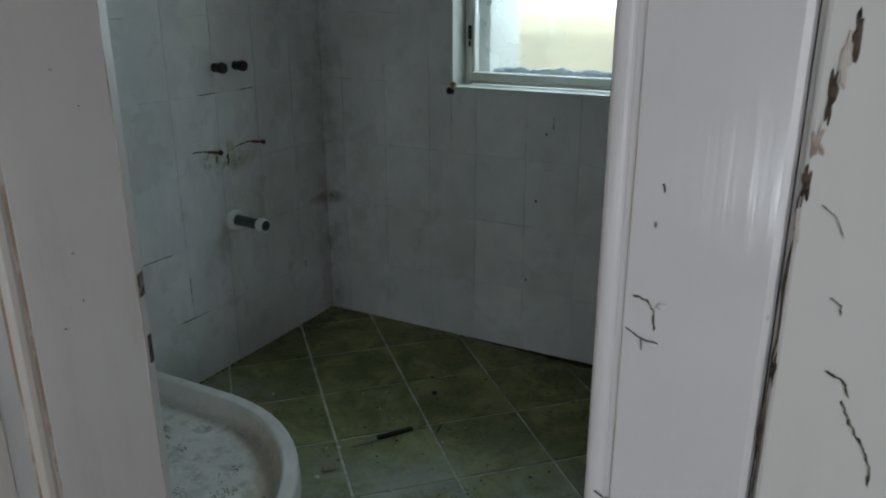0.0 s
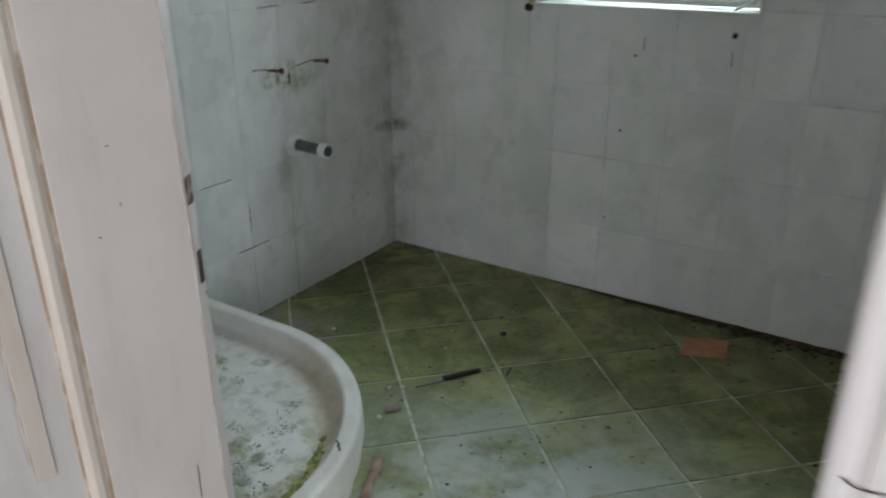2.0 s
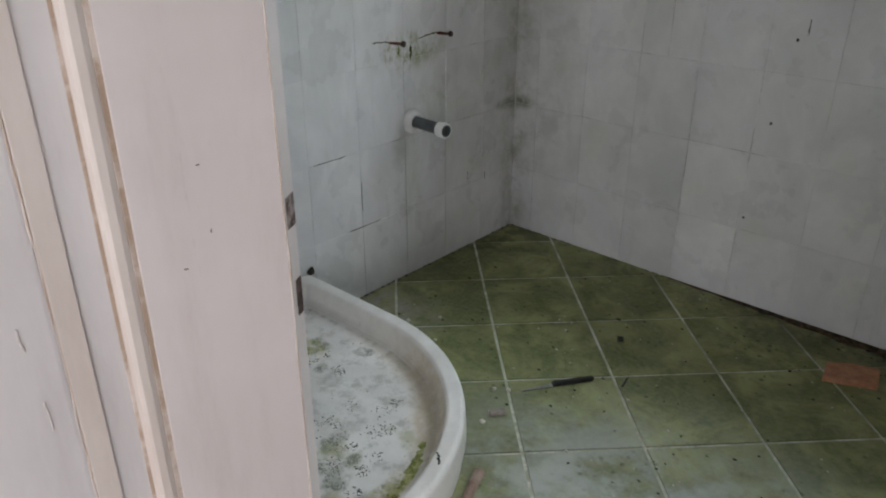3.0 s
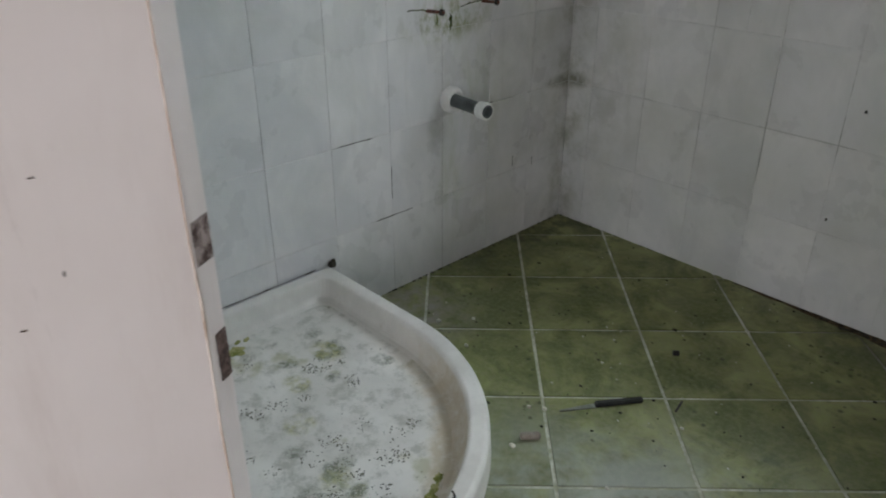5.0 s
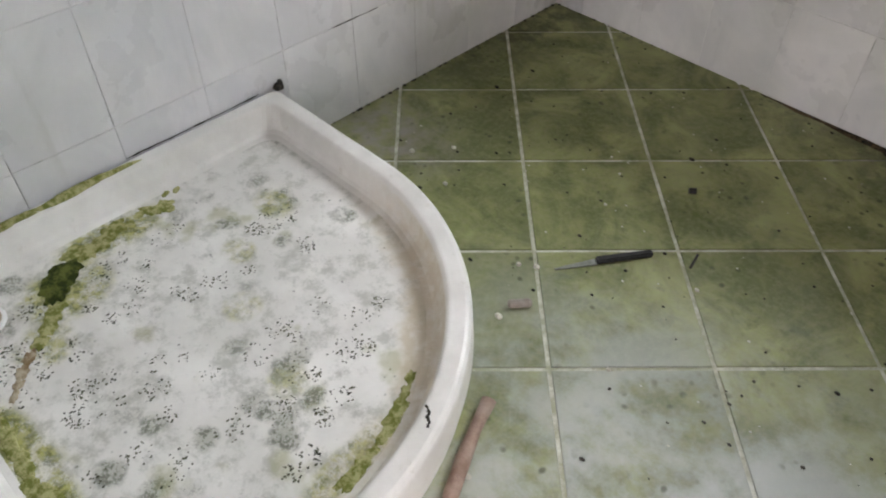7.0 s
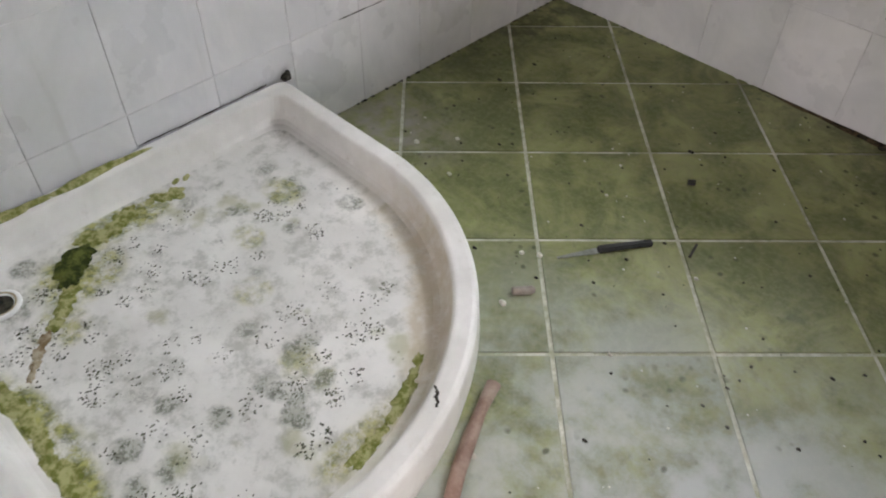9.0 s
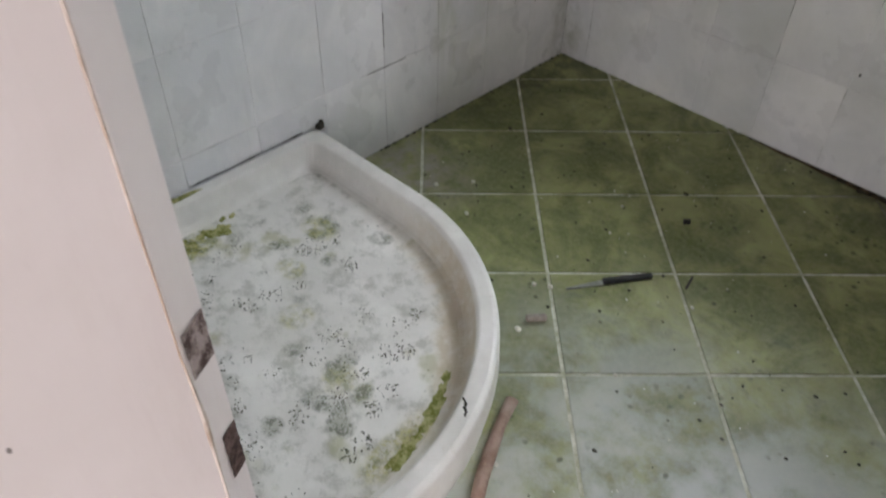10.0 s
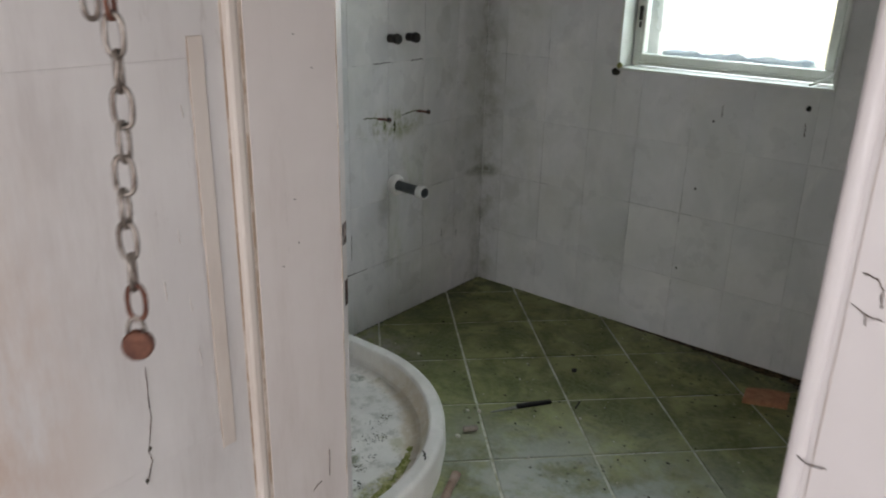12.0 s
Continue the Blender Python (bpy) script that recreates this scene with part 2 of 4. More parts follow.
def mat_grime(name, a, b, scale=25, low=0.40, high=0.60):
    """A dirt layer: its colour varies, rough and matt."""
    m = Nodes(name, 0.95, spec=0.15)
    base = m.mix(m.ramp(m.noise(scale, 6, 0.7), low, high), a, b)
    m.set("Base Color", base)
    m.bump(m.noise(scale * 5, 4, 0.7), 0.6, 0.003)
    return m.mat


def mat_paint(name, a, b, dirt, rough=0.38, brush=0.18, rusty=0.0):
    m = Nodes(name, rough)
    base = m.mix(m.ramp(m.noise(3.0, 5, 0.6), 0.35, 0.7), a, b)
    # upright smears of dirt in the paint
    shadow_or_smear = m.ramp(m.noise(4.0, 6, 0.7, m.stretch((2.5, 2.5, 0.5))), 0.45, 0.85, 0.0, 0.45)
    base = m.mix(shadow_or_smear, base, dirt)
    if rusty:
        # brown rusty stain running down the hinge side
        stain_ = m.math("MULTIPLY", m.near((0.46, -1.60, 0.85), (0.4, 0.26, 0.55)), m.ramp(m.noise(5, 6, 0.7, m.stretch((2, 2, 0.6))), 0.36, 0.66, 0.0, rusty))
        base = m.mix(stain_, base, (0.46, 0.29, 0.19))
        scuff = m.math("MULTIPLY", m.ramp(m.noise(1.0, 5, 0.7, m.stretch((38, 38, 9))), 0.60, 0.74), m.ramp(m.noise(3.5, 3), 0.42, 0.6, 0.0, 0.55))
        base = m.mix(scuff, base, (0.40, 0.36, 0.34))
    fleck = m.math("MULTIPLY", m.ramp(m.voronoi(15, m.stretch((1, 1, 0.5))), 0.010, 0.022, 1.0, 0.0), m.ramp(m.noise(4, 2), 0.57, 0.63))
    base = m.mix(m.math("MULTIPLY", fleck, 0.85), base, (0.11, 0.09, 0.08))
    m.set("Base Color", base)
    m.set("Roughness", m.ramp(m.noise(12, 5), 0.3, 0.7, rough - 0.06, rough + 0.14))
    lines = m.noise(1.0, 4, 0.6, m.stretch((150, 150, 3.0)))
    soft = m.noise(9, 4)
    m.bump(m.math("ADD", lines, m.math("MULTIPLY", soft, 1.5)), brush, 0.002)
    return m.mat


def mat_plain(name, a, b, rough=0.6, metal=0.0, scale=30, bump=0.3):
    m = Nodes(name, rough, metal)
    m.set("Base Color", m.mix(m.ramp(m.noise(scale, 6, 0.65), 0.35, 0.68), a, b))
    if bump:
        m.bump(m.noise(scale * 2.5, 5, 0.65), bump, 0.002)
    return m.mat


def mat_glass():
    m = Nodes("frosted_window_glass", 0.28)
    m.set("Base Color", m.mix(m.ramp(m.noise(5, 5), 0.4, 0.7), (0.93, 0.96, 0.96), (0.82, 0.88, 0.9)))
    m.set("Transmission Weight", 1.0)
    m.set("IOR", 1.2)
    m.set("Roughness", m.ramp(m.noise(6, 5), 0.3, 0.7, 0.16, 0.34))
    return m.mat


WALL_TILE, WALL_JOINT = mat_wall_tile(), mat_wall_grout()
FLOOR_TILE, FLOOR_JOINT = mat_floor_tile(), mat_floor_grout()
RIM, TRAY_FLOOR = mat_tray(False), mat_tray(True)
DOOR_PAINT = mat_paint("old_white_door_paint", (0.70, 0.65, 0.63), (0.76, 0.715, 0.70), (0.40, 0.32, 0.27), 0.42, 0.06, 0.5)
FRAME_PAINT = mat_paint("glossy_white_frame_paint", (0.68, 0.645, 0.655), (0.73, 0.695, 0.71), (0.62, 0.58, 0.585), 0.08, 0.11)
PANEL_PAINT = mat_paint("greyish_white_panel_paint", (0.64, 0.62, 0.615), (0.71, 0.69, 0.685), (0.36, 0.31, 0.29), 0.45, 0.06, 0.7)
CREAM_PAINT = mat_paint("cream_worn_moulding_paint", (0.63, 0.565, 0.515), (0.70, 0.645, 0.60), (0.40, 0.31, 0.25), 0.62, 0.06)
PLASTER = mat_paint("painted_plaster", (0.66, 0.63, 0.61), (0.72, 0.69, 0.67), (0.50, 0.46, 0.43), 0.6, 0.1)
WINDOW_PAINT = mat_paint("window_paint", (0.66, 0.68, 0.62), (0.74, 0.75, 0.70), (0.38, 0.40, 0.26), 0.4, 0.12)
BROWN = mat_grime("brown_dirt_and_shade_in_groove", (0.38, 0.29, 0.22), (0.60, 0.53, 0.47), 14)
DARK_WOOD = mat_grime("dark_bare_wood", (0.05, 0.033, 0.028), (0.16, 0.11, 0.095), 60)
RUB = mat_grime("grey_rub_mark", (0.46, 0.42, 0.40), (0.60, 0.57, 0.55), 50)
CRACK = mat_grime("crack_shadow_dirt", (0.045, 0.032, 0.026), (0.15, 0.11, 0.085), 60)
MOSS = mat_grime("yellow_green_moss", (0.17, 0.19, 0.04), (0.42, 0.40, 0.19), 60)
DARK_MOSS = mat_grime("dark_moss", (0.03, 0.042, 0.010), (0.12, 0.14, 0.03), 40)
BLACK_DIRT = mat_grime("black_dirt", (0.015, 0.015, 0.012), (0.06, 0.055, 0.04), 80)
RUST_DIRT = mat_grime("brown_tray_dirt", (0.22, 0.15, 0.075), (0.46, 0.39, 0.28), 26)
PVC_WHITE = mat_plain("white_plastic", (0.74, 0.74, 0.71), (0.84, 0.84, 0.82), 0.45, bump=0.1)
PVC_GREY = mat_plain("dark_grey_plastic", (0.055, 0.065, 0.065), (0.10, 0.115, 0.115), 0.5, bump=0.15)
IRON = mat_plain("old_dark_iron", (0.02, 0.02, 0.02), (0.07, 0.06, 0.05), 0.5, 0.6)
RUST = mat_plain("rusty_iron", (0.075, 0.026, 0.016), (0.19, 0.08, 0.05), 0.75, 0.2, 80)
CHAIN = mat_plain("worn_steel", (0.31, 0.28, 0.255), (0.13, 0.10, 0.085), 0.33, 0.85, 60)
STEEL = mat_plain("dull_blade_steel", (0.30, 0.31, 0.28), (0.20, 0.21, 0.18), 0.4, 0.5, 60)
BLACK_PLASTIC = mat_plain("black_plastic", (0.008, 0.008, 0.009), (0.02, 0.02, 0.02), 0.4, bump=0.1)
TERRACOTTA = mat_plain("terracotta", (0.40, 0.18, 0.10), (0.54, 0.28, 0.16), 0.85, scale=45)
WOOD = mat_plain("weathered_wood", (0.25, 0.16, 0.12), (0.40, 0.29, 0.23), 0.85, scale=28, bump=0.6)
CRUMB = mat_plain("pale_crumb", (0.55, 0.53, 0.45), (0.72, 0.70, 0.60), 0.85)
CEILING = mat_plain("whitewash", (0.62, 0.61, 0.58), (0.72, 0.71, 0.68), 0.9, scale=4)
SCREED = mat_plain("grey_screed", (0.20, 0.19, 0.175), (0.32, 0.30, 0.28), 0.85, scale=9)
YELLOW_WALL = mat_plain("glowing_yellowish_render", (0.66, 0.58, 0.38), (0.76, 0.69, 0.50), 0.9, scale=4)
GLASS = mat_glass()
# the outside wall emits light itself, in place of daylight falling on it
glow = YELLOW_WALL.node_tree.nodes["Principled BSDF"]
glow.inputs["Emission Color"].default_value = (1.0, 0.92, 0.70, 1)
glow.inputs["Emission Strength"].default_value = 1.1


# ---- mesh helpers ----
def part(name, bm, material, parent=None, label="", smooth=False, kind=""):
    me = bpy.data.meshes.new(name)
    bm.normal_update()
    if smooth:
        for f in bm.faces:
            f.smooth = True
    bm.to_mesh(me)
    bm.free()
    me.materials.append(material)
    ob = new(name, me)
    if parent:
        ob.parent = parent
    return tagged(ob, label, kind=kind)


def root(name, at, label, category, group="", kind=""):
    ob = new(name)
    ob.empty_display_size = 0.05
    ob.location = at
    return tagged(ob, label, category, group, kind)


def box(x0, x1, y0, y1, z0, z1, bevel=0.0, segments=2, bm=None):
    bm2 = bmesh.new()
    bmesh.ops.create_cube(bm2, size=1, matrix=Matrix.LocRotScale(((x0 + x1) / 2, (y0 + y1) / 2, (z0 + z1) / 2), None, (x1 - x0, y1 - y0, z1 - z0)))
    if bevel:
        bmesh.ops.bevel(bm2, geom=bm2.edges[:], offset=bevel, segments=segments, profile=0.5, affect="EDGES")
    if bm is None:
        return bm2
    join(bm, bm2)
    return bm


def join(bm, other):
    me = bpy.data.meshes.new("scratch")
    other.to_mesh(me)
    other.free()
    bm.from_mesh(me)
    bpy.data.meshes.remove(me)
    return bm


def prism(outline, z0, z1, bevel=0.0):
    """An upright prism over a plan outline."""
    bm = bmesh.new()
    lower = [bm.verts.new((x, y, z0)) for x, y in outline]
    upper = [bm.verts.new((x, y, z1)) for x, y in outline]
    n = len(outline)
    bm.faces.new(lower[::-1])
    top = bm.faces.new(upper)
    for i in range(n):
        bm.faces.new((lower[i], lower[(i + 1) % n], upper[(i + 1) % n], upper[i]))
    if bevel:
        bmesh.ops.bevel(bm, geom=top.edges[:], offset=bevel, segments=2, affect="EDGES")
    bmesh.ops.recalc_face_normals(bm, faces=bm.faces)
    return bm


def rings(loops, close=False, cap=False):
    """Skin a row of closed loops of points."""
    bm = bmesh.new()
    rows = [[bm.verts.new(p) for p in loop] for loop in loops]
    n = len(rows[0])
    for a, b in zip(rows, rows[1:] + (rows[:1] if close else [])):
        for i in range(n):
            bm.faces.new((a[i], a[(i + 1) % n], b[(i + 1) % n], b[i]))
    if cap:
        bm.faces.new(rows[0][::-1])
        bm.faces.new(rows[-1])
    bmesh.ops.recalc_face_normals(bm, faces=bm.faces)
    return bm


def lathe(profile, m, n=24, cap=True):
    """Turn (radius, height) about z, then place by m."""
    loops = [[m @ Vector((r * math.cos(2 * math.pi * i / n), r * math.sin(2 * math.pi * i / n), h)) for i in range(n)] for r, h in profile]
    return rings(loops, cap=cap)


def tube(points, radius, n=8, close=False):
    """A round bar along points."""
    pts = [Vector(p) for p in points]
    loops = []
    for i, p in enumerate(pts):
        a = pts[i - 1] if (i or close) else p
        b = pts[(i + 1) % len(pts)] if (i + 1 < len(pts) or close) else p
        q = (b - a).to_track_quat("Z", "Y")
        loops.append([p + q @ Vector((radius * math.cos(2 * math.pi * k / n), radius * math.sin(2 * math.pi * k / n), 0)) for k in range(n)])
    return rings(loops, close=close, cap=not close)


def blob(at, size, seed=0, level=2, rough=0.35):
    """A lumpy crumb."""
    bm = bmesh.new()
    bmesh.ops.create_icosphere(bm, subdivisions=level, radius=1)
    for v in bm.verts:
        k = 1 + rough * noise.noise(v.co * 1.7 + Vector((seed * 3.1, seed, 0)))
        v.co = Vector((v.co.x * size[0] * k + at[0], v.co.y * size[1] * k + at[1], v.co.z * size[2] * k + at[2]))
    return bm


def ragged(centre, rx, ry, seed, lift, n=36, turn=0.0, fall=0.4):
    """A thin, domed patch with a ragged outline, lying flat."""
    bm = bmesh.new()
    top = bm.verts.new((centre[0], centre[1], centre[2] + lift))
    rings_ = []
    for frac, h in ((0.5, 0.9), (0.85, 0.6), (1.0, 0.0)):
        row = []
        for i in range(n):
            a = 2 * math.pi * i / n
            k = frac * (1 + fall * 1.3 * noise.noise(Vector((math.cos(a) * 1.6 + seed * 5.3, math.sin(a) * 1.6, seed))) + 0.24 * noise.noise(Vector((math.cos(a) * 4 + seed, math.sin(a) * 5, 3.3))))
            x, y = rx * k * math.cos(a), ry * k * math.sin(a)
            row.append(bm.verts.new((centre[0] + x * math.cos(turn) - y * math.sin(turn), centre[1] + x * math.sin(turn) + y * math.cos(turn), centre[2] + lift * h)))
        rings_.append(row)
    for i in range(n):
        j = (i + 1) % n
        bm.faces.new((top, rings_[0][i], rings_[0][j]))
        for a, b in zip(rings_, rings_[1:]):
            bm.faces.new((a[i], b[i], b[j], a[j]))
    return bm


# ---- plan ----
X0, Y0 = -0.645, 0.875            # faces of the pipe wall and the window wall
X1, H = 1.75, 2.5                 # far side wall, ceiling
YD, DW = -1.197, 0.11             # door wall: face to the corridor, thickness
OL, OR = 0.36, 1.147              # doorway between these
WX0, WX1, WZ0, WZ1 = -0.045, 0.69, 0.987, 1.66  # window opening


def setting(name, bm, material, label, category):
    return tagged(part(name, bm, material), label, category, kind="structure")


def wall_with_hole(axis, face, back, a0, a1, h0, h1, b0, b1, z0, z1):
    """A wall between two faces with one opening through it; axis is the direction along which it runs."""
    bm = bmesh.new()
    for lo, hi, low, high in ((a0, b0, h0, h1), (b1, a1, h0, h1), (b0, b1, h0, z0), (b0, b1, z1, h1)):
        if hi - lo > 1e-4 and high - low > 1e-4:
            box(*((lo, hi, *sorted((face, back))) if axis == "x" else (*sorted((face, back)), lo, hi)), low, high, bm=bm)
    return bm


TP = 0.0022  # how far the tiles stand off the wall body
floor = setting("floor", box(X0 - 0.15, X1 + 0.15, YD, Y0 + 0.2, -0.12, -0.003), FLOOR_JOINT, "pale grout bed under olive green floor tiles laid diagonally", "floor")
wall_west = setting("wall_west", box(X0 - 0.15, X0 - TP, YD + DW, Y0 + 0.2, -0.003, H), WALL_JOINT, "white tiled bathroom wall with old pipe stubs", "wall")
wall_north = setting("wall_north", wall_with_hole("x", Y0 + TP, Y0 + 0.2, X0 - TP, X1 + 0.15, -0.003, H, WX0, WX1, WZ0, WZ1), WALL_JOINT, "white tiled bathroom wall with a small window", "wall")
wall_east = setting("wall_east", box(X1, X1 + 0.15, YD + DW, Y0 + TP, -0.003, H), PLASTER, "plain pale bathroom side wall", "wall")
wall_door = setting("wall_door", wall_with_hole("x", YD, YD + DW, -0.95, 3.6, 0.0, H, OL, OR + 0.1, 0.0, 2.08), PLASTER, "painted plaster wall round the bathroom doorway", "wall")
ceiling = setting("ceiling", box(-0.95, 3.75, -4.7, Y0 + 0.2, H, H + 0.12), CEILING, "plain whitewashed ceiling", "ceiling")
corridor_floor = setting("corridor_floor", box(-0.95, 3.75, -4.7, YD, -0.12, -0.004), SCREED, "bare grey screed corridor floor", "floor")
# unseen walls; their openings are added where the corridor lamps stand
wall_south = setting("wall_south", join(wall_with_hole("x", -4.6, -4.7, 1.45, 3.75, 0.0, H, 1.95, 3.55, 0.4, 1.7), wall_with_hole("x", -4.6, -4.7, -0.95, 1.449, 0.0, H, 1.05, 1.43, 0.15, 0.75)), PLASTER, "plain unseen corridor wall with openings added for light", "wall")
wall_entrance = setting("wall_entrance", wall_with_hole("y", 3.6, 3.75, -4.6, YD + DW, 0.0, H, -3.85, -2.95, 0.0, 2.05), PLASTER, "plain unseen corridor wall with an entrance added for light", "wall")
wall_end = setting("wall_end", box(-0.95, -0.85, -4.6, YD, 0.0, H), PLASTER, "plain corridor end wall", "wall")

ground = setting("ground", box(-60, 60, -60, 60, -0.4, -0.3), SCREED, "bare ground outside", "ground")
neighbour = setting("backdrop_wall", box(-3.0, 4.0, 2.7, 2.9, -0.3, 3.2), YELLOW_WALL, "yellowish rendered wall outside the window, glowing in place of daylight", "wall")

# ---- door frame ----
frame_thing = root("door_frame", (1.2, YD, 0.0), "white glossy painted door frame with cracked, peeling paint", "door frame", kind="structure")


def local(ob, bm):
    bmesh.ops.translate(bm, vec=-Vector(ob.location), verts=bm.verts)
    return bm


part("jamb", local(frame_thing, box(1.148, 1.246, YD - 0.004, YD + DW + 0.02, 0.0, 2.09, 0.006)), FRAME_PAINT, frame_thing)
part("stop_bead", local(frame_thing, box(1.139, 1.153, YD - 0.0075, YD + DW + 0.03, 0.0, 2.08, 0.006, 4)), FRAME_PAINT, frame_thing, "rounded edge bead with worn paint")
part("head", local(frame_thing, box(OL - 0.09, 1.243, YD - 0.004, YD + DW + 0.02, 2.092, 2.18, 0.006)), FRAME_PAINT, frame_thing)
part("hinge_jamb", local(frame_thing, box(OL - 0.09, OL, YD - 0.004, YD + DW + 0.02, 0.0, 2.09, 0.006)), FRAME_PAINT, frame_thing)
part("wall_lining", local(frame_thing, box(1.2495, 1.90, YD - 0.007, YD - 0.001, 0.0, 2.3, 0.003)), PLASTER, frame_thing, "matt painted wall lining beside the frame")


def crack(points, width, normal, name="crack", parent=None, seed=1, material=None):
    """A thin, uneven dark crack on a surface: points on it and its normal."""
    bm = bmesh.new()
    nrm = Vector(normal)
    pts = [Vector(p) for p in points]
    fine = []
    for a, b in zip(pts, pts[1:]):
        fine += [a.lerp(b, i / 8) for i in range(8)]
    fine.append(pts[-1])
    rows = []
    for i, p in enumerate(fine):
        d = (fine[min(i + 1, len(fine) - 1)] - fine[max(i - 1, 0)]).normalized()
        side = d.cross(nrm).normalized()
        k = 0.5 + 0.9 * abs(noise.noise(Vector((i * 0.83, seed * 7.7, 0.3)))) * 2
        w = width * k * (0.25 if i in (0, len(fine) - 1) else 1)
        j = side * width * 0.9 * noise.noise(Vector((i * 0.55, seed * 3.3, 9.1)))
        rows.append([bm.verts.new(p + j + side * w / 2 + nrm * 0.0002), bm.verts.new(p + j + nrm * 0.0012), bm.verts.new(p + j - side * w / 2 + nrm * 0.0002)])
    for a, b in zip(rows, rows[1:]):
        bm.faces.new((a[0], a[1], b[1], b[0]))
        bm.faces.new((a[1], a[2], b[2], b[1]))
    if parent:
        local(parent, bm)
    return part(name, bm, material or CRACK, parent)


FY = YD - 0.0045
crack([(1.2485, FY, 0.3), (1.2490, FY, 0.9), (1.2480, FY, 1.08), (1.2500, FY, 1.2), (1.2535, FY, 1.25), (1.257, FY, 1.32), (1.258, FY, 1.9)], 0.0019, (0, -1, 0), "joint", frame_thing, 3)
WY = YD - 0.0075
# ragged torn paint beside the joint
for k, (x, z, rx, rz) in enumerate(((1.252, 1.215, 0.0022, 0.012), (1.255, 1.238, 0.0030, 0.010), (1.258, 1.262, 0.0022, 0.014), (1.262, 1.282, 0.0026, 0.010), (1.266, 1.296, 0.0022, 0.009), (1.251, 1.190, 0.0012, 0.012), (1.250, 1.10, 0.0010, 0.010))):
    bm = ragged((0, 0, 0), rx, rz, 31 + k, 0.0012, 28, fall=0.9)
    bmesh.ops.transform(bm, matrix=pose(x, WY + 0.0002, z, 90, 0, 0), verts=bm.verts)
    part("chipped_paint", local(frame_thing, bm), (CRACK, BROWN)[k % 2], frame_thing, "torn paint with brown dirt")
# curled flakes on the frame
for k, (pts, w) in enumerate((
        ([(1.163, 1.133), (1.172, 1.131), (1.177, 1.124), (1.178, 1.111)], 0.0012), ([(1.160, 1.110), (1.168, 1.105), (1.174, 1.103), (1.181, 1.103)], 0.0009),
        ([(1.170, 1.104), (1.171, 1.096)], 0.0008), ([(1.1765, 1.207), (1.177, 1.201)], 0.0012))):
    crack([(x, FY, z) for x, z in pts], w, (0, -1, 0), "paint_crack", frame_thing, 5 + k)
crack([(1.158, FY, z) for z in (0.3, 0.7, 1.0, 1.3, 1.6, 2.05)], 0.0004, (0, -1, 0), "bead_line", frame_thing, 17, BROWN)
crack([(1.1475, YD - 0.0078, 0.983), (1.153, YD - 0.0078, 0.980), (1.158, FY, 0.977), (1.168, FY, 0.979)], 0.0013, (0, -1, 0), "paint_crack", frame_thing, 23)
part("paint_flake", local(frame_thing, blob((1.181, FY + 0.0002, 1.128), (0.004, 0.0018, 0.0022), 4)), FRAME_PAINT, frame_thing)
part("paint_flake", local(frame_thing, blob((1.176, FY + 0.0002, 1.101), (0.006, 0.0016, 0.002), 8)), FRAME_PAINT, frame_thing)
for k, (pts, w) in enumerate((([(1.277, 1.108), (1.287, 1.104), (1.291, 1.094)], 0.0013), ([(1.288, 1.092), (1.294, 1.078), (1.303, 1.064), (1.308, 1.052), (1.309, 1.040)], 0.0014), ([(1.273, 1.153), (1.279, 1.149), (1.280, 1.143)], 0.0009), ([(1.262, 1.205), (1.270, 1.199), (1.275, 1.188)], 0.0004))):
    crack([(x, WY, z) for x, z in pts], w, (0, -1, 0), "paint_crack", frame_thing, 60 + k)

# ---- open door leaf ----
LX, LT = 0.466, 0.037          # face, thickness
LY0, LY1 = -1.76, -1.017       # hinge side, lock side
door = root("door_1", (LX, LY0, 0.0), "open white panelled wooden door with dirty paint", "door", kind="structure")
ST = 0.150                     # stile width
ZS = ((0.20, 0.50), (0.52, 1.43), (1.55, 1.90))  # panel openings


def leaf_box(name, y0, y1, z0, z1, x0=LX - LT, x1=LX, bevel=0.003, mat=DOOR_PAINT, label=""):
    return part(name, local(door, box(x0, x1, y0, y1, z0, z1, bevel)), mat, door, label)


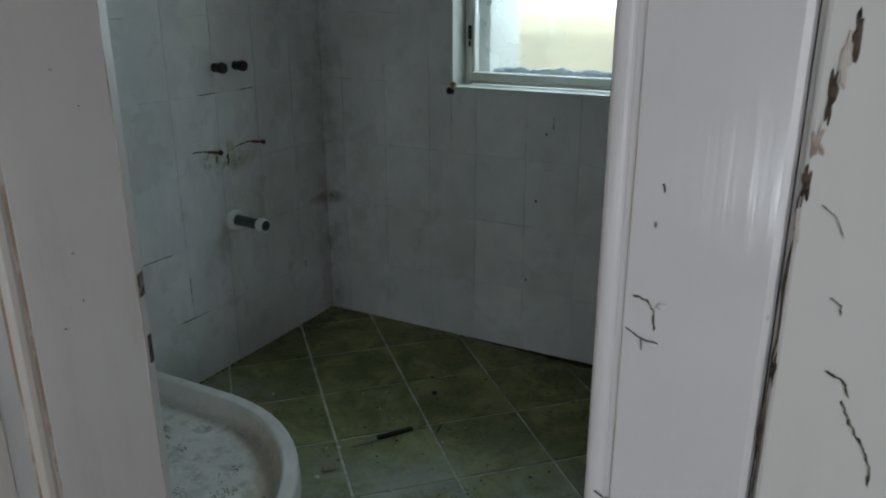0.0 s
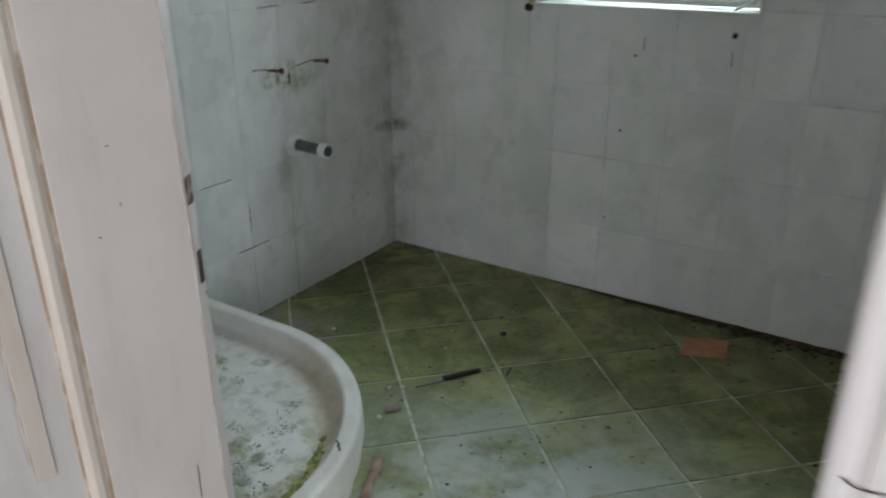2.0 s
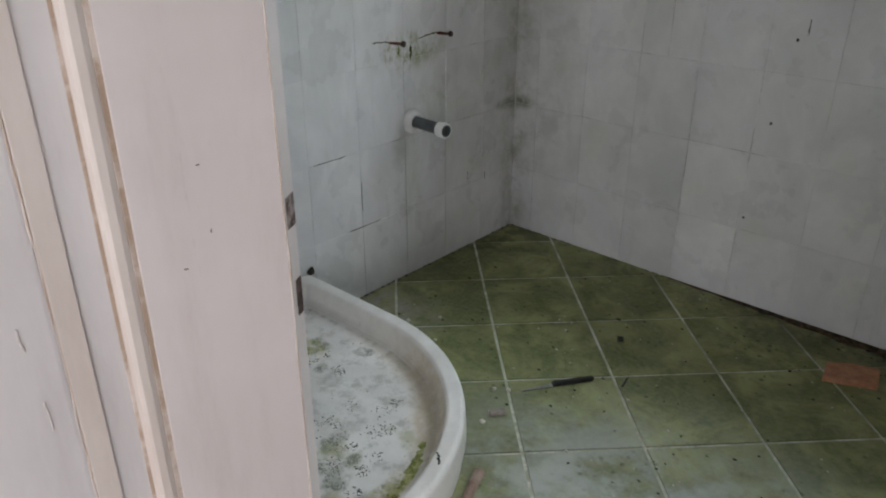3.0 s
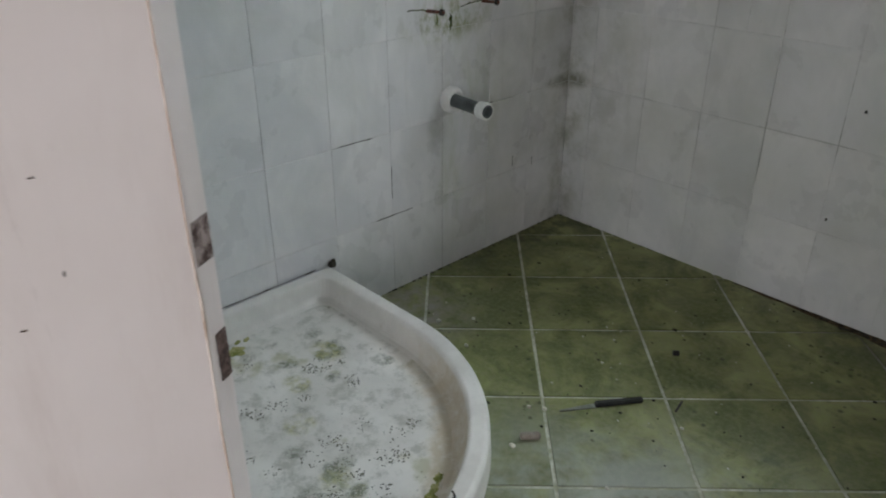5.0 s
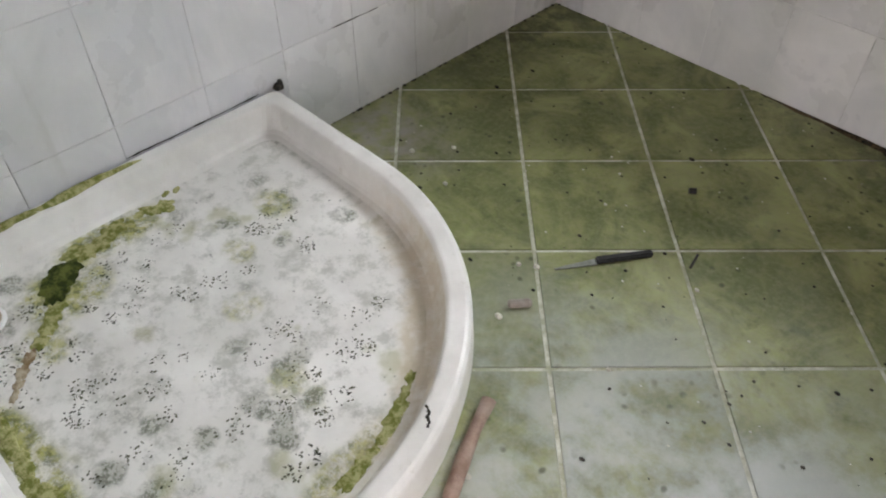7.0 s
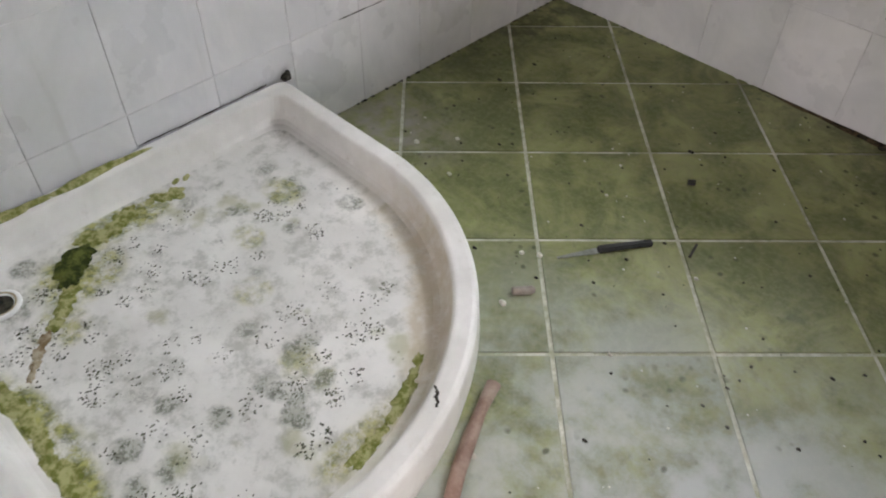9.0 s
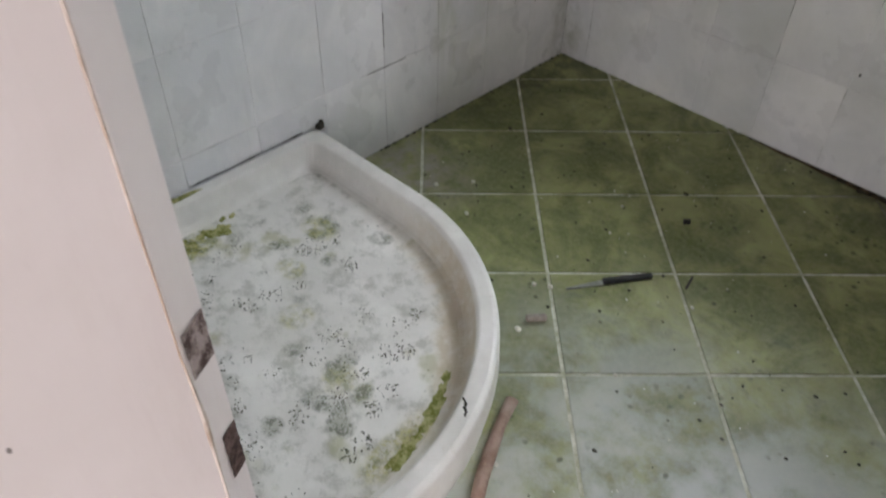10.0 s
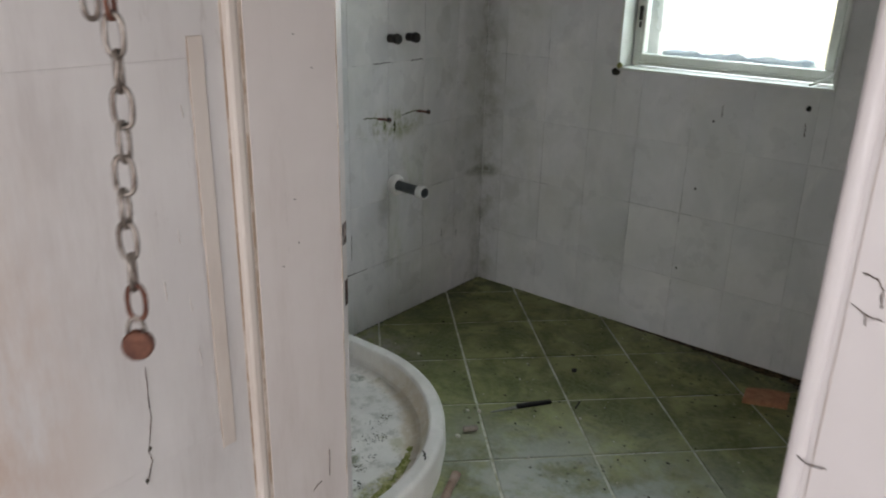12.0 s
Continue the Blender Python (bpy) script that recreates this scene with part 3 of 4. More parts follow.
lock_stile = part("lock_stile", local(door, prism([(LX - LT, LY1 - ST), (LX, LY1 - ST), (LX, LY1), (LX - 0.010, LY1 + 0.019), (LX - LT, LY1 + 0.021)], 0.02, 2.05)), DOOR_PAINT, door)
leaf_box("hinge_stile", LY0, LY0 + 0.14, 0.02, 2.05)
for z0, z1 in zip([0.02] + [b for a, b in ZS], [a for a, b in ZS] + [2.05]):
    leaf_box("rail", LY0 + 0.141, LY1 - ST - 0.001, z0, z1)
for z0, z1 in ZS:
    y0, y1 = LY0 + 0.14, LY1 - ST
    leaf_box("panel", y0, y1, z0, z1, LX - 0.026, LX - 0.010, 0.0, PANEL_PAINT)

    def loop(inset, x, lo=0.0, up=0.0):
        return [Vector((x, y0 + inset, z0 + inset + lo)), Vector((x, y1 - inset, z0 + inset + lo)), Vector((x, y1 - inset, z1 - inset - up)), Vector((x, y0 + inset, z1 - inset - up))]
    rise = (0.125, 0.140) if z1 - z0 > 0.6 else (0.0, 0.0)
    # flat field, with one cream strip and a dirty line along the lock side
    part("raised_field", local(door, rings([loop(0.074, LX - 0.0095, *rise), loop(0.0745, LX - 0.0088, *rise), loop(0.078, LX - 0.0084, *rise)], cap=True)), PANEL_PAINT, door)
    low, high = z0 + 0.05 + rise[0], z1 - 0.05 - rise[1]
    part("field_border", local(door, box(LX - 0.0098, LX - 0.0072, y1 - 0.0730, y1 - 0.052, low, high, 0.0011)), CREAM_PAINT, door, "cream painted border strip")
    crack([(LX - 0.0082, y1 - 0.0738, low + (high - low) * f) for f in (0, 0.25, 0.5, 0.75, 1)], 0.0018, (1, 0, 0), "groove_dirt_shade", door, 41, BROWN)
    part("moulding", local(door, rings([loop(0.0, LX - 0.012), loop(0.0, LX - 0.0010), loop(0.003, LX - 0.0028), loop(0.006, LX - 0.0012), loop(0.011, LX + 0.0002), loop(0.018, LX - 0.0004), loop(0.0212, LX - 0.0030), loop(0.0225, LX - 0.0098)])), CREAM_PAINT, door, "rounded wooden moulding")
    # brown dirt line, its colour also giving the shade at the outer edge
    part("groove_dirt_shade", local(door, rings([loop(0.0004, LX - 0.0012), loop(0.0008, LX - 0.0008), loop(0.0048, LX - 0.0012), loop(0.0054, LX - 0.0022)])), BROWN, door, "brown dirt and painted shade along the moulding")
    # brown line painted for the bead's shadow where it drops to the panel
    part("groove_dirt_shade", local(door, rings([loop(0.0215, LX - 0.0098), loop(0.0228, LX - 0.0090), loop(0.0250, LX - 0.0094), loop(0.0258, LX - 0.0099)])), BROWN, door, "brown dirt and painted shade along the moulding")


def on_edge(z0, z1, f0, f1, name, mat, seed):
    """A recess or bare patch on the bevelled lock edge; f runs from the face across the bevel."""
    a, b = Vector((LX, LY1, 0)), Vector((LX - 0.010, LY1 + 0.019, 0))
    out = Vector((0.019, 0.010, 0)).normalized()
    n = 9
    bm = bmesh.new()
    rows = []
    for i in range(n + 1):
        z = z0 + (z1 - z0) * i / n
        w0 = f0 + 0.05 * noise.noise(Vector((i * 0.9, seed, 0)))
        w1 = f1 + 0.05 * noise.noise(Vector((i * 0.9, seed, 5)))
        rows.append([bm.verts.new(a.lerp(b, w) + out * 0.0006 + Vector((0, 0, z + 0.0012 * noise.noise(Vector((w * 4, seed, i)))))) for w in (w0, (w0 + w1) / 2, w1)])
    for p, q in zip(rows, rows[1:]):
        for k in range(2):
            bm.faces.new((p[k], p[k + 1], q[k + 1], q[k]))
    return part(name, local(door, bm), mat, lock_stile)


lock_patch = mat_grime("bare_brown_lock_patch", (0.07, 0.045, 0.04), (0.36, 0.30, 0.28), 70)
for ob in (on_edge(0.930, 0.964, 0.05, 0.95, "lock_recess", lock_patch, 1), on_edge(0.830, 0.872, 0.35, 0.98, "bolt_hole", DARK_WOOD, 2)):
    ob.matrix_parent_inverse = Matrix()
crack([(LX, -1.074, 0.549), (LX, -1.082, 0.546), (LX, -1.092, 0.541)], 0.0024, (1, 0, 0), "paint_crack", door, 13)
crack([(LX - 0.0083, -1.337, 0.86), (LX - 0.0083, -1.338, 0.79), (LX - 0.0083, -1.346, 0.745), (LX - 0.0083, -1.343, 0.73), (LX - 0.0083, -1.354, 0.70)], 0.0013, (1, 0, 0), "paint_crack", door, 14)
for k, z in enumerate((0.705, 0.748)):
    part("nail_hole", local(door, blob((LX - 0.0083, -1.353 + 0.009 * k, z), (0.0012, 0.0024, 0.003), k)), BLACK_DIRT, door)
crack([(LX - 0.0004, LY1 - 0.0012, z) for z in (0.02, 0.4, 0.8, 1.2, 1.6, 2.05)], 0.0020, (1, 0, 0), "edge_groove", door, 15, BROWN)
crack([(LX, -1.056, 0.60), (LX, -1.057, 0.55)], 0.0012, (1, 0, 0), "paint_crack", door, 16)
for k, (y, z) in enumerate(((-1.061, 1.191), (-1.09, 1.235), (-1.10, 1.02), (-1.125, 0.93))):
    crack([(LX, y, z), (LX, y - 0.004, z + 0.001)], 0.0010, (1, 0, 0), "paint_chip", door, 90 + k)
# rubbed marks on the panel field
for k, (y, z, h) in enumerate(((-1.255, 1.165, 0.016), (-1.275, 1.02, 0.02), (-1.30, 0.96, 0.03), (-1.268, 0.93, 0.022), (-1.33, 1.07, 0.02), (-1.262, 0.86, 0.03))):
    crack([(LX - 0.0083, y, z), (LX - 0.0083, y + 0.002, z - h)], 0.0016, (1, 0, 0), "rub_mark", door, 80 + k, RUB)

# ---- hanging chain with padlock ----
HX, HY, HZ = 0.863, -1.5525, 1.113          # padlock
chain = root("hanging_chain", (HX, HY, HZ), "worn steel chain with small rusty padlock hanging from above", "chain")


def link(at, spin):
    """One oval link, its long axis upright."""
    pts = []
    for i in range(20):
        a = 2 * math.pi * i / 20
        x = 0.0047 * math.copysign(abs(math.cos(a)) ** 0.75, math.cos(a))
        z = 0.0104 * math.copysign(abs(math.sin(a)) ** 0.8, math.sin(a))
        pts.append(Vector((x, 0, z)))
    bm = tube(pts, 0.0015, 7, close=True)
    bmesh.ops.transform(bm, matrix=pose(*at, 0, 0, spin), verts=bm.verts)
    return local(chain, bm)


def along(z):
    """The chain's line: it leans a little and sways."""
    d = z - HZ
    return HX + 0.001 * math.sin(d * 60), HY + 0.05 * min(d, 0.5) + 0.001 * math.cos(d * 45)


k = 0
z = HZ + 0.026
while z < H - 0.03:
    x, y = along(z)
    part("link", link((x, y, z), (128 if k % 2 else 48) + 9 * math.sin(k * 2.1)), RUST if k == 0 or k % 11 == 9 else CHAIN, chain, smooth=True)
    z += 0.0180
    k += 1
part("hook", local(chain, tube([(*along(H - 0.04), H - 0.042), (*along(H - 0.03), H - 0.028), (*along(H), H + 0.004)], 0.003, 8)), RUST, chain)
pl = pose(HX, HY, HZ, 0, 78, -40)
padlock = part("padlock", local(chain, lathe([(0.002, -0.004), (0.0078, -0.004), (0.0088, -0.002), (0.0088, 0.002), (0.0078, 0.004), (0.002, 0.004)], pl)), RUST, chain, "small round rusty padlock")
part("shackle", local(chain, tube([(HX + 0.0045 * math.cos(a) * 0.65, HY + 0.0045 * math.cos(a) * 0.75, HZ + 0.008 + 0.009 * math.sin(a)) for a in [i * math.pi / 10 for i in range(11)]], 0.0014)), CHAIN, padlock, "worn steel shackle", smooth=True)
part("keyhole_cover", local(chain, lathe([(0.0005, 0.0037), (0.0026, 0.0037), (0.0026, 0.0048), (0.0005, 0.0048)], pl)), RUST, padlock)
# a loose end looped back over the strand
for k, (dx, dy, dz, a) in enumerate(((-0.004, -0.008, 0.188, 20), (-0.007, -0.011, 0.199, 100), (-0.004, -0.009, 0.212, 40))):
    part("link", link((along(HZ + dz)[0] + dx, along(HZ + dz)[1] + dy, HZ + dz), a), CHAIN, chain, "loose link", smooth=True)

# ---- window ----
window = root("window_1", (WX0, Y0, WZ0), "small painted window with frosted glass, mildewed frame", "window", kind="structure")


def win(name, x0, x1, y0, y1, z0, z1, bevel=0.003, mat=WINDOW_PAINT, label="", parent=None):
    return part(name, local(window, box(x0, x1, y0, y1, z0, z1, bevel)), mat, parent or window, label)


FY0 = Y0 + 0.088
win("window_sill", WX0 - 0.004, WX1 + 0.004, Y0 - 0.008, FY0, WZ0 - 0.002, WZ0 + 0.006, 0.002, label="narrow pale sill edge")
win("edge_trim", WX0 - 0.004, WX0 + 0.006, Y0 - 0.008, FY0, WZ0 + 0.007, WZ1, 0.002)
win("edge_trim", WX1 - 0.006, WX1 + 0.004, Y0 - 0.008, FY0, WZ0 + 0.007, WZ1, 0.002)
GX0, GX1, GZ0 = 0.004, 0.628, 1.038    # glass edges
for name, x0, x1, z0, z1 in (("stile", WX0 + 0.007, GX0 - 0.016, WZ0 + 0.009, WZ1), ("stile", GX1 + 0.030, WX1 - 0.007, WZ0 + 0.009, WZ1), ("bottom_rail", GX0 - 0.0155, GX1 + 0.0295, WZ0 + 0.009, GZ0 - 0.030), ("top_rail", GX0 - 0.0155, GX1 + 0.0295, WZ1 - 0.03, WZ1)):
    win("frame_" + name, x0, x1, FY0, FY0 + 0.06, z0, z1)
win("sash_bottom_rail", GX0 - 0.015, GX1 + 0.029, FY0 - 0.006, FY0 + 0.035, GZ0 - 0.0295, GZ0, 0.005)
win("sash_stile", GX0 - 0.015, GX0, FY0 - 0.006, FY0 + 0.035, GZ0 + 0.0005, WZ1 - 0.031, 0.005)
win("sash_stile", GX1, GX1 + 0.029, FY0 - 0.006, FY0 + 0.035, GZ0 + 0.0005, WZ1 - 0.031, 0.005)
win("sash_top_rail", GX0 + 0.0005, GX1 - 0.0005, FY0 - 0.006, FY0 + 0.035, WZ1 - 0.071, WZ1 - 0.031, 0.005)
pane = win("pane", GX0 - 0.004, GX1 + 0.004, FY0 + 0.018, FY0 + 0.022, GZ0 - 0.004, WZ1 - 0.068, 0.0, GLASS, "frosted glass pane, dusty along the bottom")
pane.visible_shadow = False
part("hinge", local(window, lathe([(0.001, 0), (0.007, 0.001), (0.007, 0.05), (0.001, 0.051)], pose(GX0 - 0.018, FY0 - 0.012, 1.155), 12)), IRON, window, "dark iron hinge")
part("hinge_pin", local(window, lathe([(0.001, 0), (0.0045, 0.001), (0.0045, 0.02), (0.001, 0.022)], pose(GX0 - 0.018, FY0 - 0.012, 1.13), 12)), IRON, window, "dark iron hinge pin")
part("cord", local(window, tube([(WX1 - 0.005, Y0 - 0.006, WZ0 + 0.10), (WX1 - 0.008, Y0 - 0.008, WZ0 + 0.055), (WX1 - 0.028, Y0 - 0.006, WZ0 + 0.034), (WX1 - 0.075, Y0 - 0.003, WZ0 + 0.010)], 0.0038, 8)), PVC_WHITE, window, "white plastic cord in the sill corner", smooth=True)
part("moss_tuft", local(window, blob((WX0 + 0.006, Y0 - 0.006, WZ0 + 0.012), (0.012, 0.006, 0.012), 9)), MOSS, window, "green moss in the sill corner")
part("mildew", local(window, blob((WX0 - 0.008, Y0 - 0.004, WZ0 - 0.012), (0.017, 0.006, 0.013), 3)), BLACK_DIRT, window, "black mildew in the sill corner")
win("outer_reveal", WX0 - 0.10, GX0 + 0.006, Y0 + 0.201, Y0 + 0.48, WZ0 - 0.05, WZ1 + 0.05, 0.004, PVC_WHITE, "pale outer window reveal")
snow = bmesh.new()
for i in range(9):
    join(snow, blob((GX0 + 0.10 + i * 0.056, FY0 + 0.05, GZ0 + 0.012 * noise.noise(Vector((i * 0.9, 0, 0)))), (0.05, 0.012, 0.02 + 0.014 * abs(noise.noise(Vector((i, 3, 0))))), i))
part("dust_bank", local(window, snow), mat_plain("blue_white_dust", (0.74, 0.80, 0.86), (0.84, 0.88, 0.92), 0.9), window, "pale dust bank outside along the glass", smooth=True)

# ---- shower tray ----
TX0, TX1, TY1, TY0 = X0 + 0.002, 0.277, -0.152, -1.055
CX, CY, CR = -0.272, -0.700, 0.548
RZ, TZ = 0.176, 0.120


def tray_loop(inset, z):
    """The tray's outline in plan: square to the walls, one large rounded corner."""
    r = CR - inset
    pts = []
    n = 14
    x0, y1, y0, x1 = TX0 + inset, TY1 - inset, TY0 + inset, TX1 - inset
    c = 0.018 + 0.2 * inset
    def arc(cx, cy, rad, a0, a1, k):
        return [(cx + rad * math.cos(radians(a0 + (a1 - a0) * i / k)), cy + rad * math.sin(radians(a0 + (a1 - a0) * i / k))) for i in range(k + 1)]
    pts += arc(x0 + c, y1 - c, c, 180, 90, 4)
    pts += [(x0 + (CX - x0) * f, y1) for f in (0.35, 0.65, 0.9)]
    pts += arc(CX, CY, r, 90, 0, 64)
    pts += [(x1, CY + (y0 - CY) * f) for f in (0.4, 0.8)]
    pts += arc(x1 - c, y0 + c, c, 0, -90, 4)
    pts += [(x1 + (x0 - x1) * f, y0) for f in (0.3, 0.6)]
    pts += arc(x0 + c, y0 + c, c, 270, 180, 4)
    pts += [(x0, y0 + (y1 - y0) * f) for f in (0.3, 0.6)]
    return [Vector((x, y, z)) for x, y in pts]


tray = root("shower_tray", (CX, CY, 0.0), "dirty white ceramic corner shower tray with mould spots", "shower tray")
part("skirt", local(tray, rings([tray_loop(i, z) for i, z in ((0.026, 0.0), (0.025, 0.006), (0.022, 0.050), (0.018, 0.058), (0.010, 0.062), (0.007, 0.067), (0.007, 0.088), (0.010, 0.094), (0.016, 0.096), (0.016, 0.100))])), RIM, tray)
part("rim", local(tray, rings([tray_loop(i, z) for i, z in ((0.014, 0.1002), (0.004, 0.102), (0.001, 0.105), (0.0, 0.112), (0.003, 0.164), (0.005, 0.170), (0.010, 0.1745), (0.015, RZ), (0.038, RZ), (0.042, RZ - 0.001), (0.045, RZ - 0.004), (0.047, RZ - 0.009), (0.057, TZ + 0.016), (0.061, TZ + 0.009), (0.068, TZ + 0.003), (0.080, TZ + 0.0005))])), RIM, tray)
bm = bmesh.new()
edge = [bm.verts.new(p) for p in tray_loop(0.080, TZ + 0.0005)]
bm.faces.new(edge)
basin = part("basin_floor", local(tray, bm), TRAY_FLOOR, tray, "white basin floor with clustered mould spots")
DX, DY = -0.478, -0.890
drain = part("drain", local(tray, lathe([(0.036, 0.0), (0.036, 0.003), (0.032, 0.005), (0.025, 0.004), (0.022, 0.001)], pose(DX, DY, TZ + 0.0005), 28, cap=False)), PVC_WHITE, tray, "round drain with a stained ring", smooth=True)
part("drain_hole", local(tray, lathe([(0.023, 0.0), (0.023, 0.0015), (0.0005, 0.0016)], pose(DX, DY, TZ + 0.0006), 28)), BLACK_DIRT, drain)
part("rust_ring", local(tray, lathe([(0.0250, 0.0044), (0.0258, 0.0052), (0.0285, 0.0058), (0.0292, 0.0050)], pose(DX, DY, TZ + 0.0005), 28, cap=False)), RUST_DIRT, drain, "brown stained ring")


def stain(name, centre, rx, ry, seed, mat, turn=0.0, lift=0.0015, label=""):
    return part(name, local(tray, ragged(centre, rx, ry, seed, lift, turn=turn)), mat, basin, label)


Z = TZ + 0.0006
rng = random.Random(8)
for i in range(5, 16):
    y = -0.36 - i * 0.023
    size = (0.4 if i < 7 else 1.0) * (0.5 if i in (9, 10) else 1.0)
    stain("moss_patch", (TX0 + (0.092 if i < 7 else 0.112) + rng.uniform(-0.008, 0.016), y, Z), size * rng.uniform(0.014, 0.028), size * rng.uniform(0.014, 0.026), i + 1, MOSS, rng.uniform(0, 3), 0.0016 + 0.0001 * i, "yellow-green moss patch")
for i, (x, y, rx, ry) in enumerate(((-0.500, -0.735, 0.022, 0.030), (-0.478, -0.760, 0.030, 0.034), (-0.452, -0.775, 0.018, 0.024))):
    stain("moss_patch", (x, y, Z), rx, ry, 70 + i, DARK_MOSS, 0.3 * i, 0.005 + 0.0007 * i, "dark wet moss patch")
# a trail of algae runs from the moss towards the door side
for i in range(8):
    stain("moss_patch", (-0.430 + 0.019 * i, -0.785 - 0.0195 * i + 0.006 * math.sin(i), Z), 0.017 - 0.0015 * i, 0.022 - 0.0012 * i, 90 + i, MOSS if i < 4 else RUST_DIRT, 0.8, 0.0018 + 0.0001 * i, "thin trail of green and brown algae")
for i in range(9):
    stain("moss_patch", (-0.30 + 0.034 * i, -0.962 + rng.uniform(-0.004, 0.010), Z), rng.uniform(0.022, 0.036), rng.uniform(0.010, 0.018), 20 + i, MOSS, rng.uniform(-0.3, 0.3), 0.0020 + 0.0001 * i)
# moss along the foot of the round rim
for i in range(8):
    a = radians(7 + 3.6 * i)
    k = 1.0 if i in (0, 1, 4, 5) else 0.65
    stain("moss_patch", (CX + 0.455 * math.cos(a), CY + 0.455 * math.sin(a), Z), 0.013 * k, 0.022 * k, 51 + i, MOSS, a, 0.0020 + 0.0001 * i)
crack([(0.195, -0.50, RZ), (0.213, -0.515, RZ), (0.224, -0.527, RZ)], 0.006, (0, 0, 1), "rim_scratch", tray, 21, BLACK_DIRT)
# small mould rosettes standing on the basin floor
bm = bmesh.new()
rng = random.Random(4)
rosettes = []
while len(rosettes) < 84:
    x, y = rng.uniform(-0.48, 0.12), rng.uniform(-0.92, -0.36)
    if math.hypot(max(x - CX, 0), max(y - CY, 0)) < CR - 0.15:
        rosettes.append((x, y))
for x, y in rosettes:
    spread = rng.uniform(0.012, 0.030)
    for q in range(rng.randint(12, 24)):
        s = rng.uniform(0.0008, 0.0022)
        a, d = rng.uniform(0, 6.28), spread * rng.random() ** 0.6
        join(bm, ragged((x + d * math.cos(a), y + d * math.sin(a), Z), s, s * rng.uniform(0.6, 1.6), rng.random() * 90, 0.0007, 7))
part("mould", local(tray, bm), mat_grime("grey_mould", (0.045, 0.05, 0.033), (0.16, 0.16, 0.11), 60), basin, "black mould rosettes", kind="stuff")
part("wall_moss", local(tray, join(ragged((TX0 + 0.022, -0.62, RZ), 0.012, 0.09, 61, 0.006), ragged((TX0 + 0.022, -0.80, RZ), 0.014, 0.10, 62, 0.006))), MOSS, tray, "moss along the wall side of the rim")
part("torn_sealant", local(tray, join(blob((TX0 + 0.018, TY1 - 0.006, RZ + 0.008), (0.010, 0.012, 0.010), 6), blob((TX0 + 0.012, TY1 + 0.004, RZ + 0.006), (0.008, 0.008, 0.014), 7))), BLACK_DIRT, tray, "black torn sealant at the corner")
crack([(TX0 + 0.004, -0.20, RZ), (TX0 + 0.005, -0.32, RZ), (TX0 + 0.004, -0.42, RZ), (TX0 + 0.004, -0.52, RZ)], 0.0035, (0, 0, 1), "sealant_gap", tray, 71, BLACK_DIRT)

# ---- basin fittings on the pipe wall ----
PY, PZ = 0.311, 0.548
waste = root("waste_pipe", (X0, PY, PZ), "dark grey waste pipe stub with white collar in the wall", "pipe")
out = pose(X0, PY, PZ, 0, 90, -5)
part("collar", local(waste, lathe([(0.038, -0.002), (0.039, 0.014), (0.031, 0.026), (0.022, 0.028), (0.020, 0.0)], out, 28)), PVC_WHITE, waste, "chipped white plastic collar", smooth=True)
part("tube", local(waste, lathe([(0.0185, 0.0), (0.0185, 0.150), (0.0150, 0.150), (0.0150, 0.02)], out, 28)), PVC_GREY, waste, smooth=False)
part("end_ring", local(waste, lathe([(0.0186, 0.134), (0.0240, 0.135), (0.0245, 0.162), (0.0220, 0.166), (0.0186, 0.164), (0.0186, 0.134)], out, 28)), PVC_WHITE, waste, "white end ring")
part("seal", local(waste, lathe([(0.0150, 0.150), (0.0180, 0.158), (0.0180, 0.166), (0.0150, 0.167), (0.0145, 0.150), (0.0005, 0.150)], out, 28, cap=False)), PVC_GREY, waste, "dark rubber seal")
for y in (0.288, 0.386):
    tap = root("pipe_plug", (X0, y, 1.082), "dark iron plug in a capped water pipe", "pipe plug", "plugs above the old basin")
    o = pose(X0, y, 1.082, 0, 90, -4)
    part("nipple", local(tap, lathe([(0.015, -0.002), (0.0150, 0.020), (0.011, 0.022), (0.011, 0.03)], o, 18)), IRON, tap)
    part("head", local(tap, lathe([(0.002, 0.028), (0.017, 0.028), (0.0185, 0.031), (0.0185, 0.046), (0.0165, 0.049), (0.002, 0.049)], o, 8)), IRON, tap)
for y, dy, z in ((0.225, 0.06, 0.806), (0.44, 0.05, 0.808)):
    bolt = root("wall_bolt", (X0, y, z), "rusty basin bolt sticking out of the wall", "bolt", "basin bolts")
    part("shank", local(bolt, lathe([(0.0045, -0.01), (0.0045, 0.055), (0.003, 0.058)], pose(X0, y, z, 0, 88, 8), 10)), RUST, bolt)
    part("nut", local(bolt, lathe([(0.009, 0.046), (0.009, 0.054)], pose(X0, y, z, 0, 88, 8), 6)), IRON, bolt)
for k, pts in enumerate(([(X0, 0.15, 0.815), (X0, 0.20, 0.812), (X0, 0.255, 0.797)], [(X0, 0.35, 0.803), (X0, 0.42, 0.812), (X0, 0.475, 0.806)], [(X0, 0.312, 0.79), (X0, 0.314, 0.745)], [(X0, 0.26, 0.795), (X0, 0.262, 0.762)])):
    tagged(crack(pts, 0.0045 if k < 2 else 0.008, (1, 0, 0), "moss_streak", None, 30 + k, DARK_MOSS), "dark moss streak on the wall tiles", "stain")

